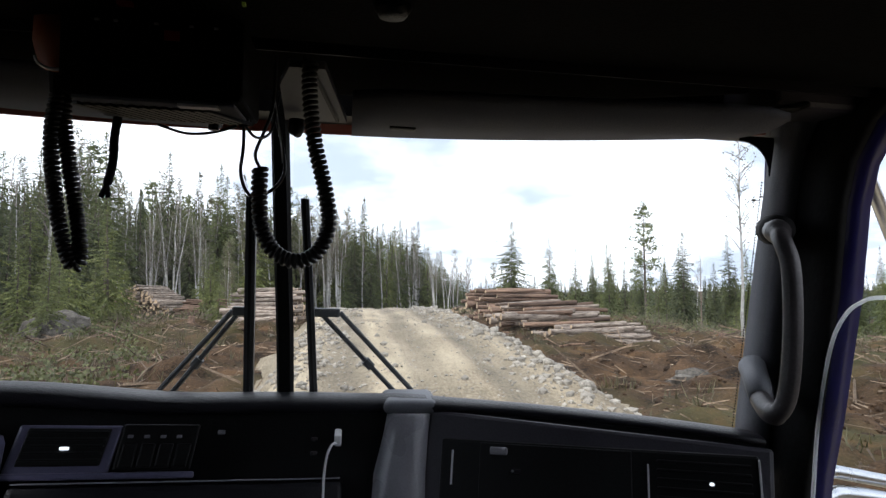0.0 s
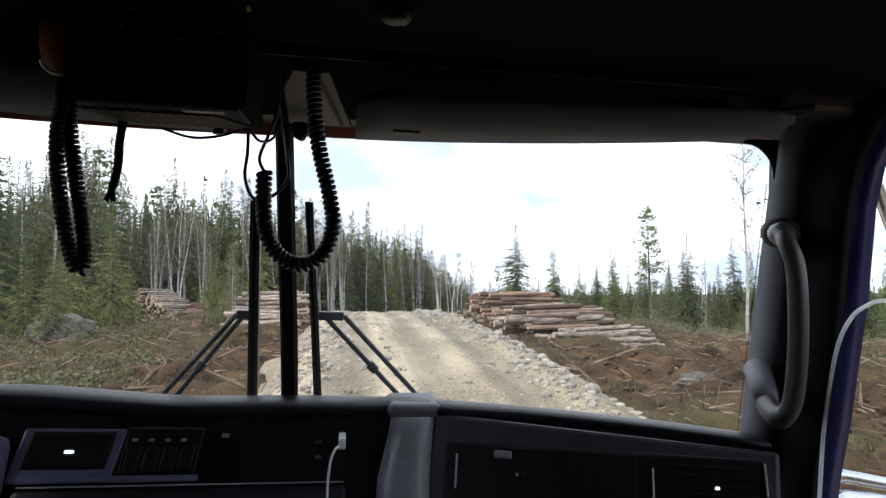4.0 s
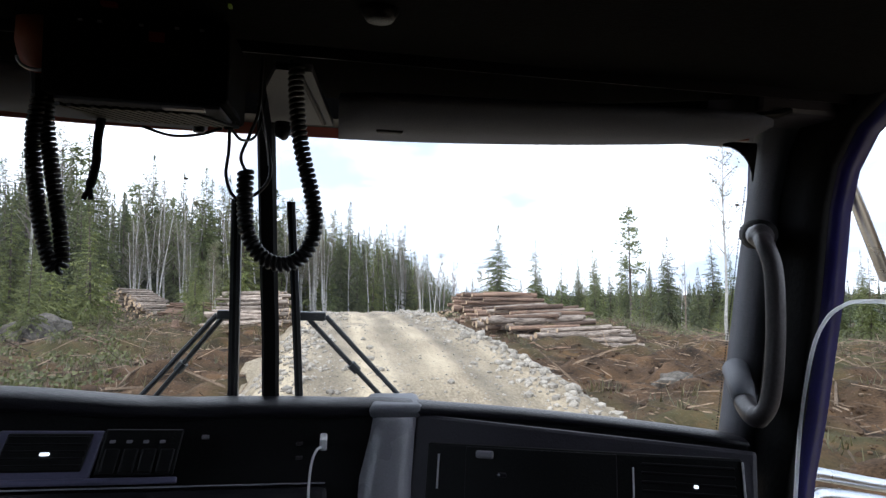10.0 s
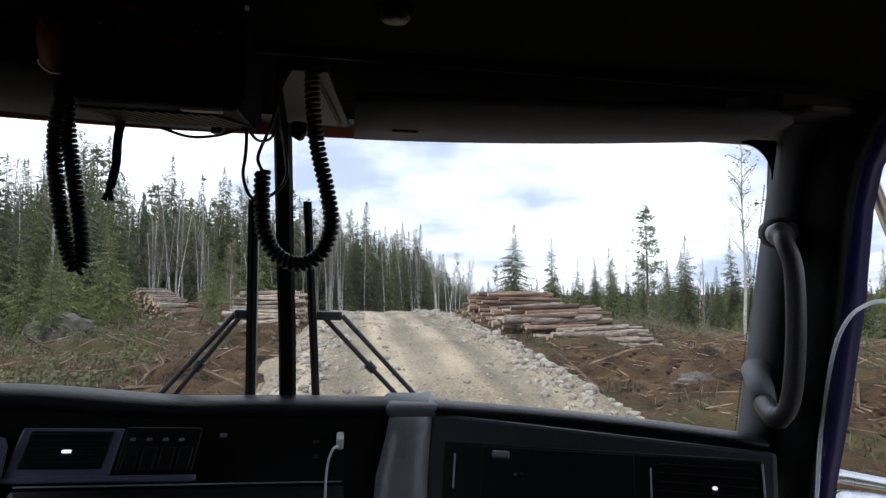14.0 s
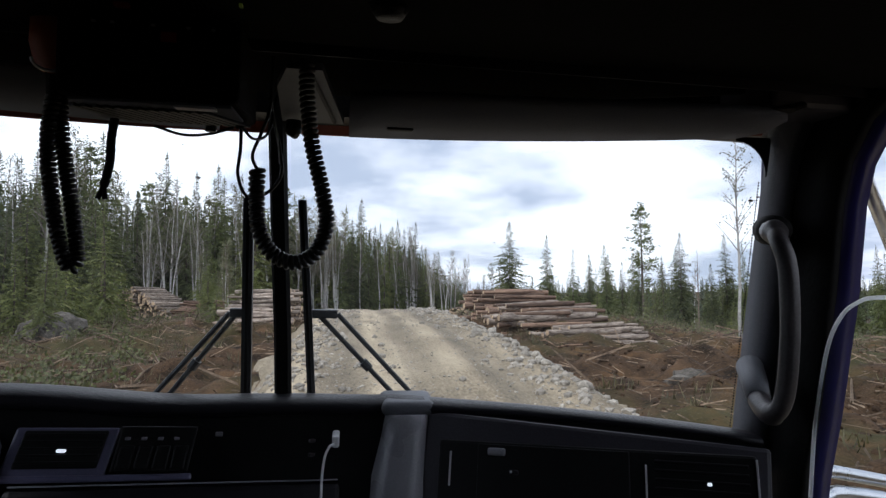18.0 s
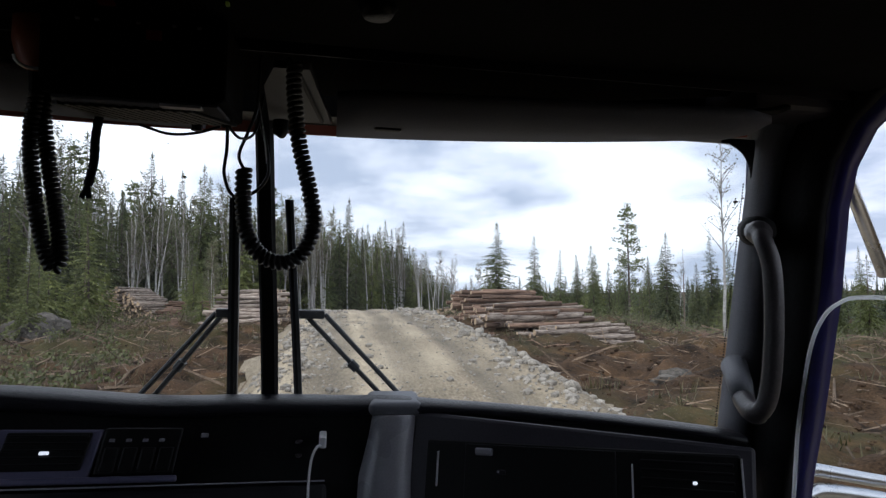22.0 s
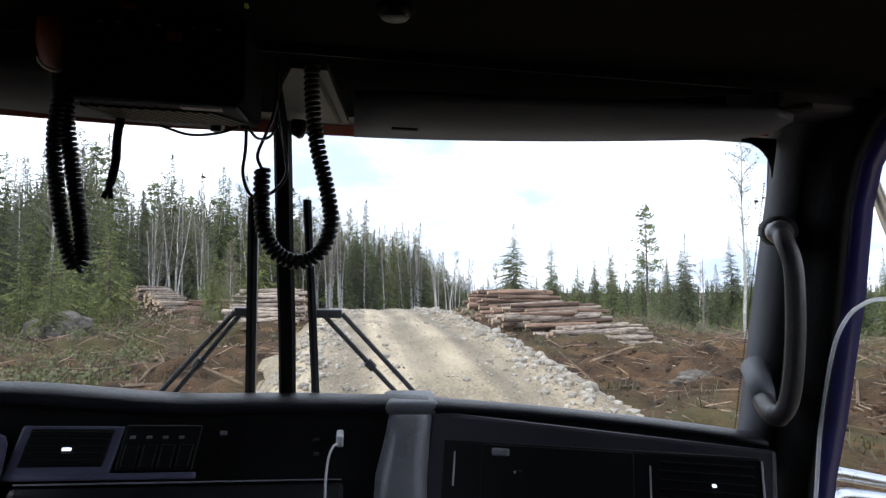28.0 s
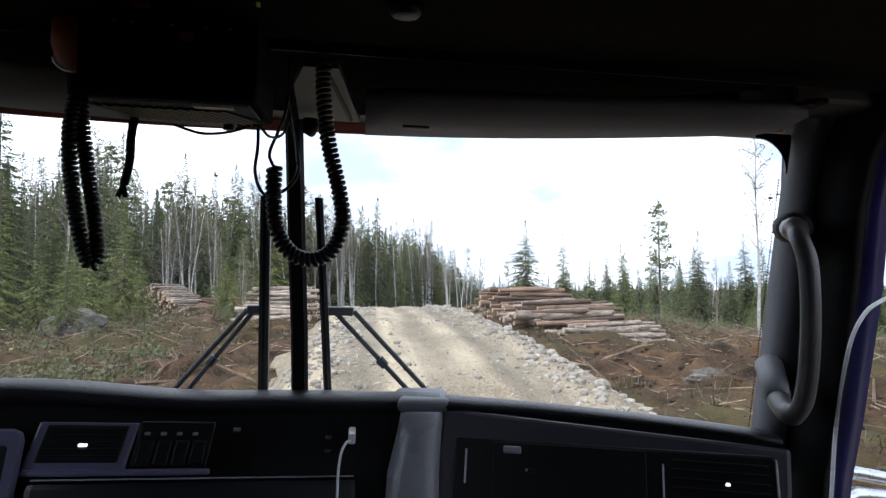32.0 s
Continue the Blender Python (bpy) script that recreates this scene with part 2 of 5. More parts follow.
STONE = material("grey_stone", (0.15, 0.132, 0.106), (0.37, 0.335, 0.275), 3, 0.85, bump=0.5, vary=0.25, island=0.25)
BOULDER = material("lichen_boulder", (0.035, 0.031, 0.026), (0.17, 0.152, 0.128), 2.2, 0.95, bump=1.0, fine=14, spec=0.15)
BARK_RED = material("conifer_bark", (0.05, 0.03, 0.021), (0.27, 0.17, 0.112), 17, 0.9, bump=1.2, fine=75, vary=0.5, stretch=(1, 1, 0.22))
BARK_BIRCH = material("birch_bark", (0.070, 0.045, 0.031), (0.42, 0.345, 0.275), 13, 0.8, bump=0.5, fine=40, vary=0.38, stretch=(1, 1, 0.6))
CUT = material("cut_wood_end", (0.36, 0.25, 0.15), (0.58, 0.44, 0.29), 16, 0.85, vary=0.3)
TRUNK = material("spruce_trunk", (0.06, 0.045, 0.035), (0.13, 0.105, 0.085), 4, 0.9, bump=0.5)
TRUNK_BIRCH = material("white_birch_trunk", (0.33, 0.315, 0.285), (0.72, 0.70, 0.65), 3, 0.8, vary=0.28, stretch=(1, 1, 2))
TWIG = material("bare_twigs", (0.12, 0.085, 0.06), (0.27, 0.21, 0.16), 3, 0.9, island=0.2)
CLOD = material("earth_clods", (0.030, 0.019, 0.012), (0.10, 0.062, 0.036), 2, 0.95, bump=1, island=0.4, spec=0.12)
BIRCH_TWIG = material("pale_birch_twigs", (0.16, 0.135, 0.11), (0.36, 0.325, 0.285), 3, 0.85, island=0.25)
SPRUCE = leafy("spruce_needles", (0.056, 0.074, 0.026), (0.168, 0.188, 0.068), vary=0.36)
# Greyer green for distant trees, with the haze of distance mixed into the colour.
HAZY_GREEN = leafy("far_needles", (0.055, 0.070, 0.040), (0.130, 0.145, 0.082), 0.3)
FIR = leafy("fir_needles", (0.084, 0.104, 0.026), (0.21, 0.225, 0.066))
BUD = leafy("spring_birch_leaves", (0.12, 0.125, 0.06), (0.20, 0.20, 0.10))
BUSH = leafy("young_brush_leaves", (0.070, 0.082, 0.022), (0.160, 0.168, 0.055))
GRASS = leafy("dry_grass", (0.055, 0.055, 0.018), (0.15, 0.125, 0.058))
SLASH = material("grey_slash_wood", (0.060, 0.042, 0.028), (0.25, 0.18, 0.12), 2, 0.9, island=0.65, spec=0.2)
WATER = material("muddy_water", (0.02, 0.017, 0.012), (0.035, 0.03, 0.022), 0.7, 0.06, bump=0.03)


# ---- mesh helpers ----
def link(name, bm, mats, parent=None, label="", smooth=False):
    me = bpy.data.meshes.new(name)
    bm.to_mesh(me)
    bm.free()
    for m in mats if isinstance(mats, (list, tuple)) else [mats]:
        me.materials.append(m)
    if smooth:
        me.shade_smooth()
    ob = new(name, me)
    ob.parent = parent
    return tagged(ob, label)


def part(name, bm, mats, parent, label="", smooth=False):
    return link(name, bm, mats, parent, label, smooth)


def thing(name, label, category, group="", kind="", at=None):
    ob = new(name)
    ob.empty_display_size = 0.1
    ob.matrix_world = at if at is not None else Matrix.Identity(4)
    return tagged(ob, label, category, group, kind)


def raw(name, verts, faces, mats, parent=None, label="", slots=None, smooth=False):
    me = bpy.data.meshes.new(name)
    me.from_pydata([tuple(v) for v in verts], [], faces)
    for m in mats if isinstance(mats, (list, tuple)) else [mats]:
        me.materials.append(m)
    if slots is not None:
        me.polygons.foreach_set("material_index", slots)
    if smooth:
        me.shade_smooth()
    me.update()
    ob = new(name, me)
    ob.parent = parent
    return tagged(ob, label)


def box(lo, hi, bevel=0.0, bm=None, m=None, segments=2):
    bm = bm or bmesh.new()
    size = [hi[i] - lo[i] for i in range(3)]
    mid = [(hi[i] + lo[i]) / 2 for i in range(3)]
    mat = Matrix.Translation(mid) @ Matrix.Diagonal((*size, 1))
    r = bmesh.ops.create_cube(bm, size=1, matrix=(m @ mat) if m else mat)
    if bevel:
        edges = {e for v in r["verts"] for e in v.link_edges}
        bmesh.ops.bevel(bm, geom=list(edges), offset=bevel, segments=segments, profile=0.5, affect="EDGES")
    return bm


def sweep(path, ring, bm=None, closed=True, caps=True):
    """Joins copies of a ring of points, one list per station, into a skin."""
    bm = bm or bmesh.new()
    rows = [[bm.verts.new(p) for p in ring(s)] for s in path]
    k = len(rows[0])
    for a, b in zip(rows, rows[1:]):
        for i in range(k if closed else k - 1):
            bm.faces.new((a[i], a[(i + 1) % k], b[(i + 1) % k], b[i]))
    if caps and closed:
        bm.faces.new(rows[0][::-1])
        bm.faces.new(rows[-1])
    bmesh.ops.recalc_face_normals(bm, faces=bm.faces)
    return bm


def tube(points, radius, sides=10, bm=None):
    """A round bar along points; radius: one number or one for each point."""
    pts = [Vector(p) for p in points]
    rad = radius if isinstance(radius, (list, tuple)) else [radius] * len(pts)
    tang = [(pts[min(i + 1, len(pts) - 1)] - pts[max(i - 1, 0)]).normalized() for i in range(len(pts))]
    side = tang[0].orthogonal().normalized()
    sides_of = []
    for t in tang:
        side = (side - t * side.dot(t)).normalized()
        sides_of.append((side.copy(), t.cross(side)))

    def ring(i):
        a, b = sides_of[i]
        return [pts[i] + (a * math.cos(q) + b * math.sin(q)) * rad[i] for q in (2 * math.pi * k / sides for k in range(sides))]
    return sweep(range(len(pts)), ring, bm)


def spline(knots, per=8):
    """A smooth line through knots."""
    k = [Vector(p) for p in knots]
    k = [2 * k[0] - k[1]] + k + [2 * k[-1] - k[-2]]
    out = []
    for i in range(1, len(k) - 2):
        for j in range(per):
            t = j / per
            a, b, c, d = k[i - 1], k[i], k[i + 1], k[i + 2]
            out.append(0.5 * ((2 * b) + (c - a) * t + (2 * a - 5 * b + 4 * c - d) * t * t + (3 * b - a - 3 * c + d) * t ** 3))
    return out + [k[-2]]


def coil(line, radius, wire, pitch, sides=6, per_turn=10):
    """A wire wound round a line."""
    pts = [Vector(p) for p in line]
    lengths = [0.0]
    for a, b in zip(pts, pts[1:]):
        lengths.append(lengths[-1] + (b - a).length)
    total, out, turns = lengths[-1], [], lengths[-1] / pitch
    steps = int(turns * per_turn)
    side, j = (pts[1] - pts[0]).orthogonal().normalized(), 0
    for s in range(steps + 1):
        d = total * s / steps
        while j < len(pts) - 2 and lengths[j + 1] < d:
            j += 1
        f = (d - lengths[j]) / max(1e-6, lengths[j + 1] - lengths[j])
        p, t = pts[j].lerp(pts[j + 1], f), (pts[j + 1] - pts[j]).normalized()
        side = (side - t * side.dot(t)).normalized()
        q = 2 * math.pi * turns * s / steps
        out.append(p + (side * math.cos(q) + t.cross(side) * math.sin(q)) * radius)
    return tube(out, wire, sides)


# ---- the truck cab, in its own axes: x across, y ahead, z up from the road ----
def glass_foot(x):
    return 1.50 - 0.37 * x * x


def glass_head(x):
    return 1.385 - 0.33 * x * x


FOOT_Z, HEAD_Z, HALF = 2.255, 2.828, 0.95
XS = [-HALF + 2 * HALF * i / 24 for i in range(25)]
cab = thing("truck_cab", "dark truck cab interior with grey trim and blue paint", "truck cab", kind="structure", at=TRUCK)
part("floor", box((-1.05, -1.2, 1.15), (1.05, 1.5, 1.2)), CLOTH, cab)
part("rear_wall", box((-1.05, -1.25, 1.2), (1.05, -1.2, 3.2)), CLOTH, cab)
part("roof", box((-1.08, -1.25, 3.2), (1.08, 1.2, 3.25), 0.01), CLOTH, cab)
part("firewall", box((-1.0, 1.5, 0.75), (1.0, 1.54, 1.9)), BLACK, cab)
part("roof_skin", box((-1.09, -1.26, 3.254), (1.09, 1.19, 3.275), 0.012), BLUE, cab, "navy blue painted roof")
part("rear_skin", box((-1.09, -1.275, 1.15), (1.09, -1.254, 3.25), 0.008), BLUE, cab, "navy blue painted rear panel")
part("lower_body", box((-1.04, -1.2, 0.35), (1.04, 1.49, 1.148), 0.02), BLUE, cab)
for s in (-1, 1):
    part("side_wall", box((s * 1.05 - 0.03, -1.2, 1.2), (s * 1.05 + 0.03, 0.28, 3.2)), CLOTH, cab)
    part("side_skin", box((s * 1.092 - 0.008, -1.25, 1.15), (s * 1.092 + 0.008, 0.28, 3.25), 0.006), BLUE, cab, "navy blue painted side panel")
    part("door_header", box((s * 1.05 - 0.03, 0.283, 2.93), (s * 1.05 + 0.03, 1.06, 3.2)), BORDER, cab)


def band(lo, hi, thick, xs=XS):
    """A curved strip between two height lines that follow the bow of the windshield."""
    return sweep(xs, lambda x: [(x, lo(x)[0], lo(x)[1]), (x, hi(x)[0], hi(x)[1]), (x, hi(x)[0] + thick, hi(x)[1]), (x, lo(x)[0] + thick, lo(x)[1])])


part("windshield_header", band(lambda x: (glass_head(x) - 0.03, HEAD_Z + 0.045), lambda x: (glass_head(x) - 0.10, 3.2), 0.10), BLACK, cab)
part("cowl", band(lambda x: (glass_foot(x) + 0.01, FOOT_Z - 0.3), lambda x: (glass_foot(x) + 0.01, FOOT_Z - 0.05), 0.05), BLUE, cab)


def pane(s):
    xs = [s * (0.006 + (HALF - 0.006) * i / 14) for i in range(15)]
    rows = [(glass_foot, FOOT_Z - 0.02, 1.0), (glass_head, HEAD_Z + 0.06, 0.985)]
    bm = bmesh.new()
    a, b = ([bm.verts.new((x * k, f(x), z)) for x in xs] for f, z, k in rows)
    for i in range(14):
        bm.faces.new((a[i], a[i + 1], b[i + 1], b[i]))
    return bm


for s in (-1, 1):
    p = part("windshield_pane", pane(s), GLASS, cab, "slightly dusty windshield glass", True)
    p.visible_shadow = False
part("center_post", sweep([(FOOT_Z - 0.03, 1.49, 0.0), (2.4, 1.462, -0.004), (2.6, 1.422, -0.012), (HEAD_Z + 0.06, 1.37, -0.022)],
     lambda q: [(q[2] - 0.019, q[1] - 0.012, q[0]), (q[2] - 0.012, q[1] - 0.03, q[0]), (q[2] + 0.012, q[1] - 0.03, q[0]), (q[2] + 0.019, q[1] - 0.012, q[0]), (q[2] + 0.014, q[1] + 0.02, q[0]), (q[2] - 0.014, q[1] + 0.02, q[0])]), RUBBER, cab, "black windshield center post")


def corner_gasket(s):
    """The rounded upper corner of a pane, a black dotted band."""
    bm = bmesh.new()
    r, cx, cz = 0.066, s * 0.868, 2.763
    inner, outer = [], []
    for i in range(9):
        q = math.pi / 2 * i / 8
        x, z = cx + s * r * math.sin(q), cz + r * math.cos(q)
        inner.append(bm.verts.new((x, 1.125, z)))
        k = (1.14 - 0.11 * max(0.0, math.sin(q) - math.cos(q))) / max(math.sin(q), math.cos(q))
        outer.append(bm.verts.new((cx + s * r * k * math.sin(q), 1.125, cz + r * k * math.cos(q))))
    for i in range(8):
        bm.faces.new((inner[i], inner[i + 1], outer[i + 1], outer[i]))
    bmesh.ops.solidify(bm, geom=list(bm.faces), thickness=0.008)
    return bm


OPENING = [(1.055, 1.2), (1.055, 2.1), (1.047, 2.2), (1.025, 2.32), (0.995, 2.54), (0.984, 2.7), (0.968, 2.77), (0.93, 2.83), (0.87, 2.87), (0.76, 2.892), (0.6, 2.9), (0.33, 2.9)]


def out(i, d):
    """The door opening's outline (y, z), pushed outwards by d."""
    (ya, za), (yb, zb) = OPENING[max(0, i - 1)], OPENING[min(len(OPENING) - 1, i + 1)]
    l = math.hypot(yb - ya, zb - za)
    return OPENING[i][0] + d * (zb - za) / l, OPENING[i][1] - d * (yb - ya) / l


for s in (-1, 1):
    part("corner_block", box((s * 0.96 - 0.13, 0.97, 2.86), (s * 0.96 + 0.13, 1.30, 3.2), 0.01), BORDER, cab)
    part("corner_gasket", corner_gasket(s), RUBBER, cab)

    def pillar(q, s=s):
        z, y, x = q
        return [(s * x, y, z), (s * (x + 0.02), y - 0.016, z), (s * (x + 0.056), y - 0.014, z), (s * (x + 0.10), y + 0.02, z), (s * (x + 0.10), y + 0.06, z), (s * x, y + 0.04, z)]
    part("pillar_trim", sweep([(2.17, 1.186, 0.943), (2.28, 1.178, 0.944), (2.6, 1.142, 0.949), (2.79, 1.117, 0.952), (2.85, 1.09, 0.938), (2.92, 1.05, 0.905)], pillar), TRIM, cab, "grey molded pillar cover", True)
    part("door_seal", sweep(range(len(OPENING)), lambda i, s=s: [(s * u, *out(i, v)) for u, v in ((0.985, 0.022), (0.998, 0.015), (0.998, 0.05), (1.06, 0.072), (1.06, 0.13), (0.985, 0.13))]), RUBBER, cab, "", True)
    part("outer_pillar", box((s * 1.035 - 0.03, 1.19, 1.2), (s * 1.035 + 0.03, 1.24, 3.1)), BLUE, cab)

def dot_band(s):
    """Printed dots along the outer edge of a pane, from the sill up round the corner."""
    line = [(0.939 + 0.008 * (z - 2.2) / 0.57, z) for z in (2.21 + 0.0058 * i for i in range(95))]
    line += [(0.868 + 0.0635 * math.sin(q), 2.763 + 0.0635 * math.cos(q)) for q in (math.pi / 2 * (1 - i / 31) for i in range(32))]
    verts, faces = [], []
    for x, z in line:
        y, k = 1.232 - 0.115 * (z - 2.17) if x > 0.932 else 1.122, len(verts)
        r = 0.0021 if y > 1.13 else 0.0012
        verts += [(s * (x + r * math.cos(a)), y, z + r * math.sin(a)) for a in (math.pi / 3 * j for j in range(6))]
        faces.append(tuple(range(k, k + 6)))
    return raw("dot_band", verts, faces, RUBBER, cab, "printed black dots along the glass edge")


for s in (-1, 1):
    dot_band(s)
for x, z, r in ((-0.18, 2.735, 0.0035), (0.905, 2.715, 0.004), (0.915, 2.722, 0.003), (0.16, 2.70, 0.0018), (-0.21, 2.80, 0.0015), (0.45, 2.62, 0.0015)):
    k = (z - FOOT_Z) / (HEAD_Z - FOOT_Z)
    y = glass_foot(x) * (1 - k) + glass_head(x) * k - 0.004
    bm = bmesh.new()
    bmesh.ops.create_icosphere(bm, subdivisions=1, radius=r)
    for v in bm.verts:
        v.co = Vector((v.co.x * 1.6, v.co.y * 0.35, v.co.z * (0.7 + 0.6 * noise.noise(v.co * 400)))) + Vector((x, y, z))
    part("dried_smudge", bm, SMUDGE, cab, "dried insect smudge on the glass")

# Outer sun shade along the head of the windshield.
shade = thing("outer_sun_shade", "red-orange painted outer sun shade above the windshield", "sun shade", at=TRUCK)
part("blade", band(lambda x: (glass_head(x) + 0.075, 2.851 + 0.028 * min(0.0, x)), lambda x: (glass_head(x) + 0.05, HEAD_Z + 0.16), 0.006), RED, shade)

# ---- doors ----
def door(s, lowered):
    d = thing("cab_door", "navy blue cab door with a partly lowered window" if lowered else "navy blue cab door with a closed window", "door", kind="structure", at=TRUCK)
    part("door_panel", box((s * 1.028 - 0.02, 0.30, 1.2), (s * 1.028 + 0.025, 1.05, 2.06), 0.01), BLACK, d)
    part("door_skin", box((s * 1.066 - 0.008, 0.285, 1.16), (s * 1.066 + 0.008, 1.07, 2.03), 0.006), BLUE, d, "navy blue painted outer panel")
    part("window_frame", sweep(range(len(OPENING)), lambda i: [(s * u, *out(i, v)) for u, v in ((1.0, 0.014), (1.03, 0.0), (1.056, 0.03), (1.056, 0.06), (1.0, 0.049))]), BLUE, d, "navy blue painted window frame", True)
    part("rear_channel", box((s * 1.03 - 0.02, 0.285, 2.06), (s * 1.03 + 0.02, 0.33, 2.9)), RUBBER, d)
    top = 2.545 if lowered else 2.87
    front = [(2.07, 1.056), (2.165, 1.052), (2.315, 1.045), (top - 0.10, 1.022), (top - 0.04, 0.993), (top - 0.012, 0.958), (top, 0.916), (top + 0.004, 0.8), (top + 0.004, 0.33)]
    bm = bmesh.new()
    bm.faces.new([bm.verts.new(p) for p in spline([(s * 0.994, y, z) for z, y in front], 6) + [(s * 0.994, 0.33, 2.07)]])
    g = part("window_glass", bm, DOOR_GLASS, d)
    g.visible_shadow = False
    if lowered:
        part("glass_edge", tube(spline([(s * 0.993, y, z) for z, y in front], 6), 0.0036, 8), EDGE, g, "pale ground edge of the window glass")
    part("sill_trim", box((s * 0.99 - 0.02, 0.3, 1.98), (s * 0.99 + 0.014, 1.04, 2.07), 0.01), BLACK, d)
    return d


door(1, True)
door(-1, False)

# ---- dashboard ----
dash = thing("dashboard", "dark vinyl dashboard with grey center column and switches", "dashboard", at=TRUCK)


def lip(x):
    t = max(0.0, min(1.0, (-0.15 - x) / 0.47))
    hood = 0.05 * t * t * (3 - 2 * t)
    bump = 0.004 * math.exp(-((x - 0.27) / 0.06) ** 2)
    return glass_foot(x) - 0.02 - 0.03 * max(0.0, x), FOOT_Z + 0.013 + hood + bump


DXS = [-1.0 + 1.912 * i / 40 for i in range(41)]


def pad_thick(x):
    t = max(0.0, min(1.0, (x - 0.30) / 0.5))
    return 1.0 - 0.18 * min(1.0, max(0.0, (x - 0.18) / 0.12)) - 0.36 * t


def pad_ring(x):
    y, z = lip(x)
    rear = 0.105 - 0.035 * max(0.0, min(1, x / 0.5))
    thick = pad_thick(x)
    prof = [(0.0, -0.03), (0.0, -0.006), (-rear * 0.3, 0.0), (-rear * 0.7, 0.0), (-rear * 0.92, -0.006), (-rear, -0.018), (-rear + 0.004, -0.03), (-rear + 0.02, -0.036), (0.0, -0.04)]
    return [(x, y + a, z + b * thick) for a, b in prof]


part("pad", sweep(DXS, pad_ring), DASH, dash, "", True)


def body_ring(x):
    y, z = lip(x)
    y -= 0.092 - 0.03 * max(0.0, min(1, x / 0.5))
    top = z - 0.032 * pad_thick(x)
    return [(x, y, top), (x, y - 0.055, z - 0.2), (x, y - 0.12, z - 0.5), (x, y - 0.14, 1.35), (x, y + 0.03, 1.35), (x, y + 0.05, top)]


part("body", sweep(DXS, body_ring), BLACK, dash, "", False)
# Center column, a smooth grey upright.
def column_ring(q):
    z, y, a, b = q
    n = 8
    return [(a + (b - a) * i / n, y - 0.028 * math.sin(math.pi * i / n) ** 0.6, z) for i in range(n + 1)] + [(b, y + 0.06, z), (a, y + 0.06, z)]
part("center_column", sweep([(2.244, 1.362, 0.226, 0.318), (2.2, 1.352, 0.218, 0.318), (2.12, 1.325, 0.198, 0.313), (2.0, 1.285, 0.190, 0.313), (1.5, 1.2, 0.18, 0.32)], column_ring), COLUMN, dash, "grey molded center column", True)
part("column_cap", box((0.216, 1.350, 2.238), (0.335, 1.48, 2.2705), 0.016, segments=5), TRIM, dash, "rounded grey cap of the center column", True)


def face(u0, v0, u1, v1, proud, x0, x1, bevel=0.003, lift=0.0, lean=0.0):
    """A block that lies on the dashboard's sloping face; u runs from x0 to x1, v from the lip down in metres along the slope."""
    (ya, za), (yb, zb) = lip(x0), lip(x1)
    zb += lift
    o = Vector((x0, ya - 0.092 + 0.03 * max(0.0, min(1, x0 / 0.5)), za - 0.032))
    e = Vector((x1, yb - 0.092 + 0.03 * max(0.0, min(1, x1 / 0.5)), zb - 0.032))
    ux = (e - o).normalized()
    dn = Vector((0, -0.34, -0.94))
    dn = (dn - ux * dn.dot(ux)).normalized()
    nrm = dn.cross(ux).normalized()
    if nrm.y > 0:
        nrm = -nrm
    dn = dn - ux * lean
    m = Matrix((( ux.x, dn.x, nrm.x, o.x), (ux.y, dn.y, nrm.y, o.y), (ux.z, dn.z, nrm.z, o.z), (0, 0, 0, 1)))
    return box((u0, v0, -0.012), (u1, v1, proud), bevel, None, m)


# Passenger side: a framed black compartment with a vent.
def right_face(u0, v0, u1, v1, proud, bevel=0.003):
    return face(u0, v0 + 0.012, u1, v1 + 0.012, proud, 0.335, 0.93, bevel, 0.045)


part("compartment_frame", face(-0.018, -0.012, 0.655, 0.35, 0.010, 0.335, 0.93, 0.008), BORDER, dash, "grey compartment frame")
tub = part("compartment_floor", right_face(0.015, 0.033, 0.625, 0.35, 0.016, 0.006), BLACK, dash)
lid = part("compartment_lid", right_face(0.10, 0.038, 0.40, 0.34, 0.019, 0.002), BLACK, dash)
part("lid_latch", right_face(0.122, 0.045, 0.158, 0.060, 0.028, 0.004), COLUMN, lid, "small grey latch")
part("lid_lock", right_face(0.166, 0.085, 0.186, 0.094, 0.022, 0.003), DASH, lid, "small dark lock")
part("lid_lock_face", right_face(0.168, 0.087, 0.173, 0.092, 0.024, 0.002), STEEL, lid, "bright lock face")
# Thin silver-coloured strips at three places across the compartment.
for u, v0, v1 in ((0.04, 0.056, 0.124), (0.428, 0.060, 0.30), (0.622, 0.040, 0.30)):
    part("chrome_strip", right_face(u, v0, u + 0.0035, v1, 0.020, 0.001), SILVER, tub, "thin bright strip")
for i in range(7):
    part("vent_slat", right_face(0.445, 0.05 + 0.016 * i, 0.61, 0.056 + 0.016 * i, 0.019, 0.002), BLACK, tub)
# The knob's highlight is made by emission.
part("vent_knob", right_face(0.537, 0.085, 0.545, 0.091, 0.024, 0.002), KNOB_GLINT, tub, "small lit vent knob")


# Driver side: vent, switch bank, lower tray, gauge cluster edge.
def left_face(u0, v0, u1, v1, proud, bevel=0.003, lean=0.0):
    return face(u0, v0 + 0.012, u1, v1 + 0.012, proud, -0.62, 0.12, bevel, 0.0, lean)


part("vent_surround", left_face(0.174, 0.017, 0.345, 0.106, 0.008, 0.004, 0.2), PANEL, dash, "slate grey vent surround")
mouth = part("vent_mouth", left_face(0.190, 0.022, 0.328, 0.090, 0.011, 0.003, 0.2), BLACK, dash)
for i in range(5):
    part("vent_slat", left_face(0.191, 0.027 + 0.0125 * i, 0.324, 0.031 + 0.0125 * i, 0.014, 0.001, 0.2), BLACK, mouth)
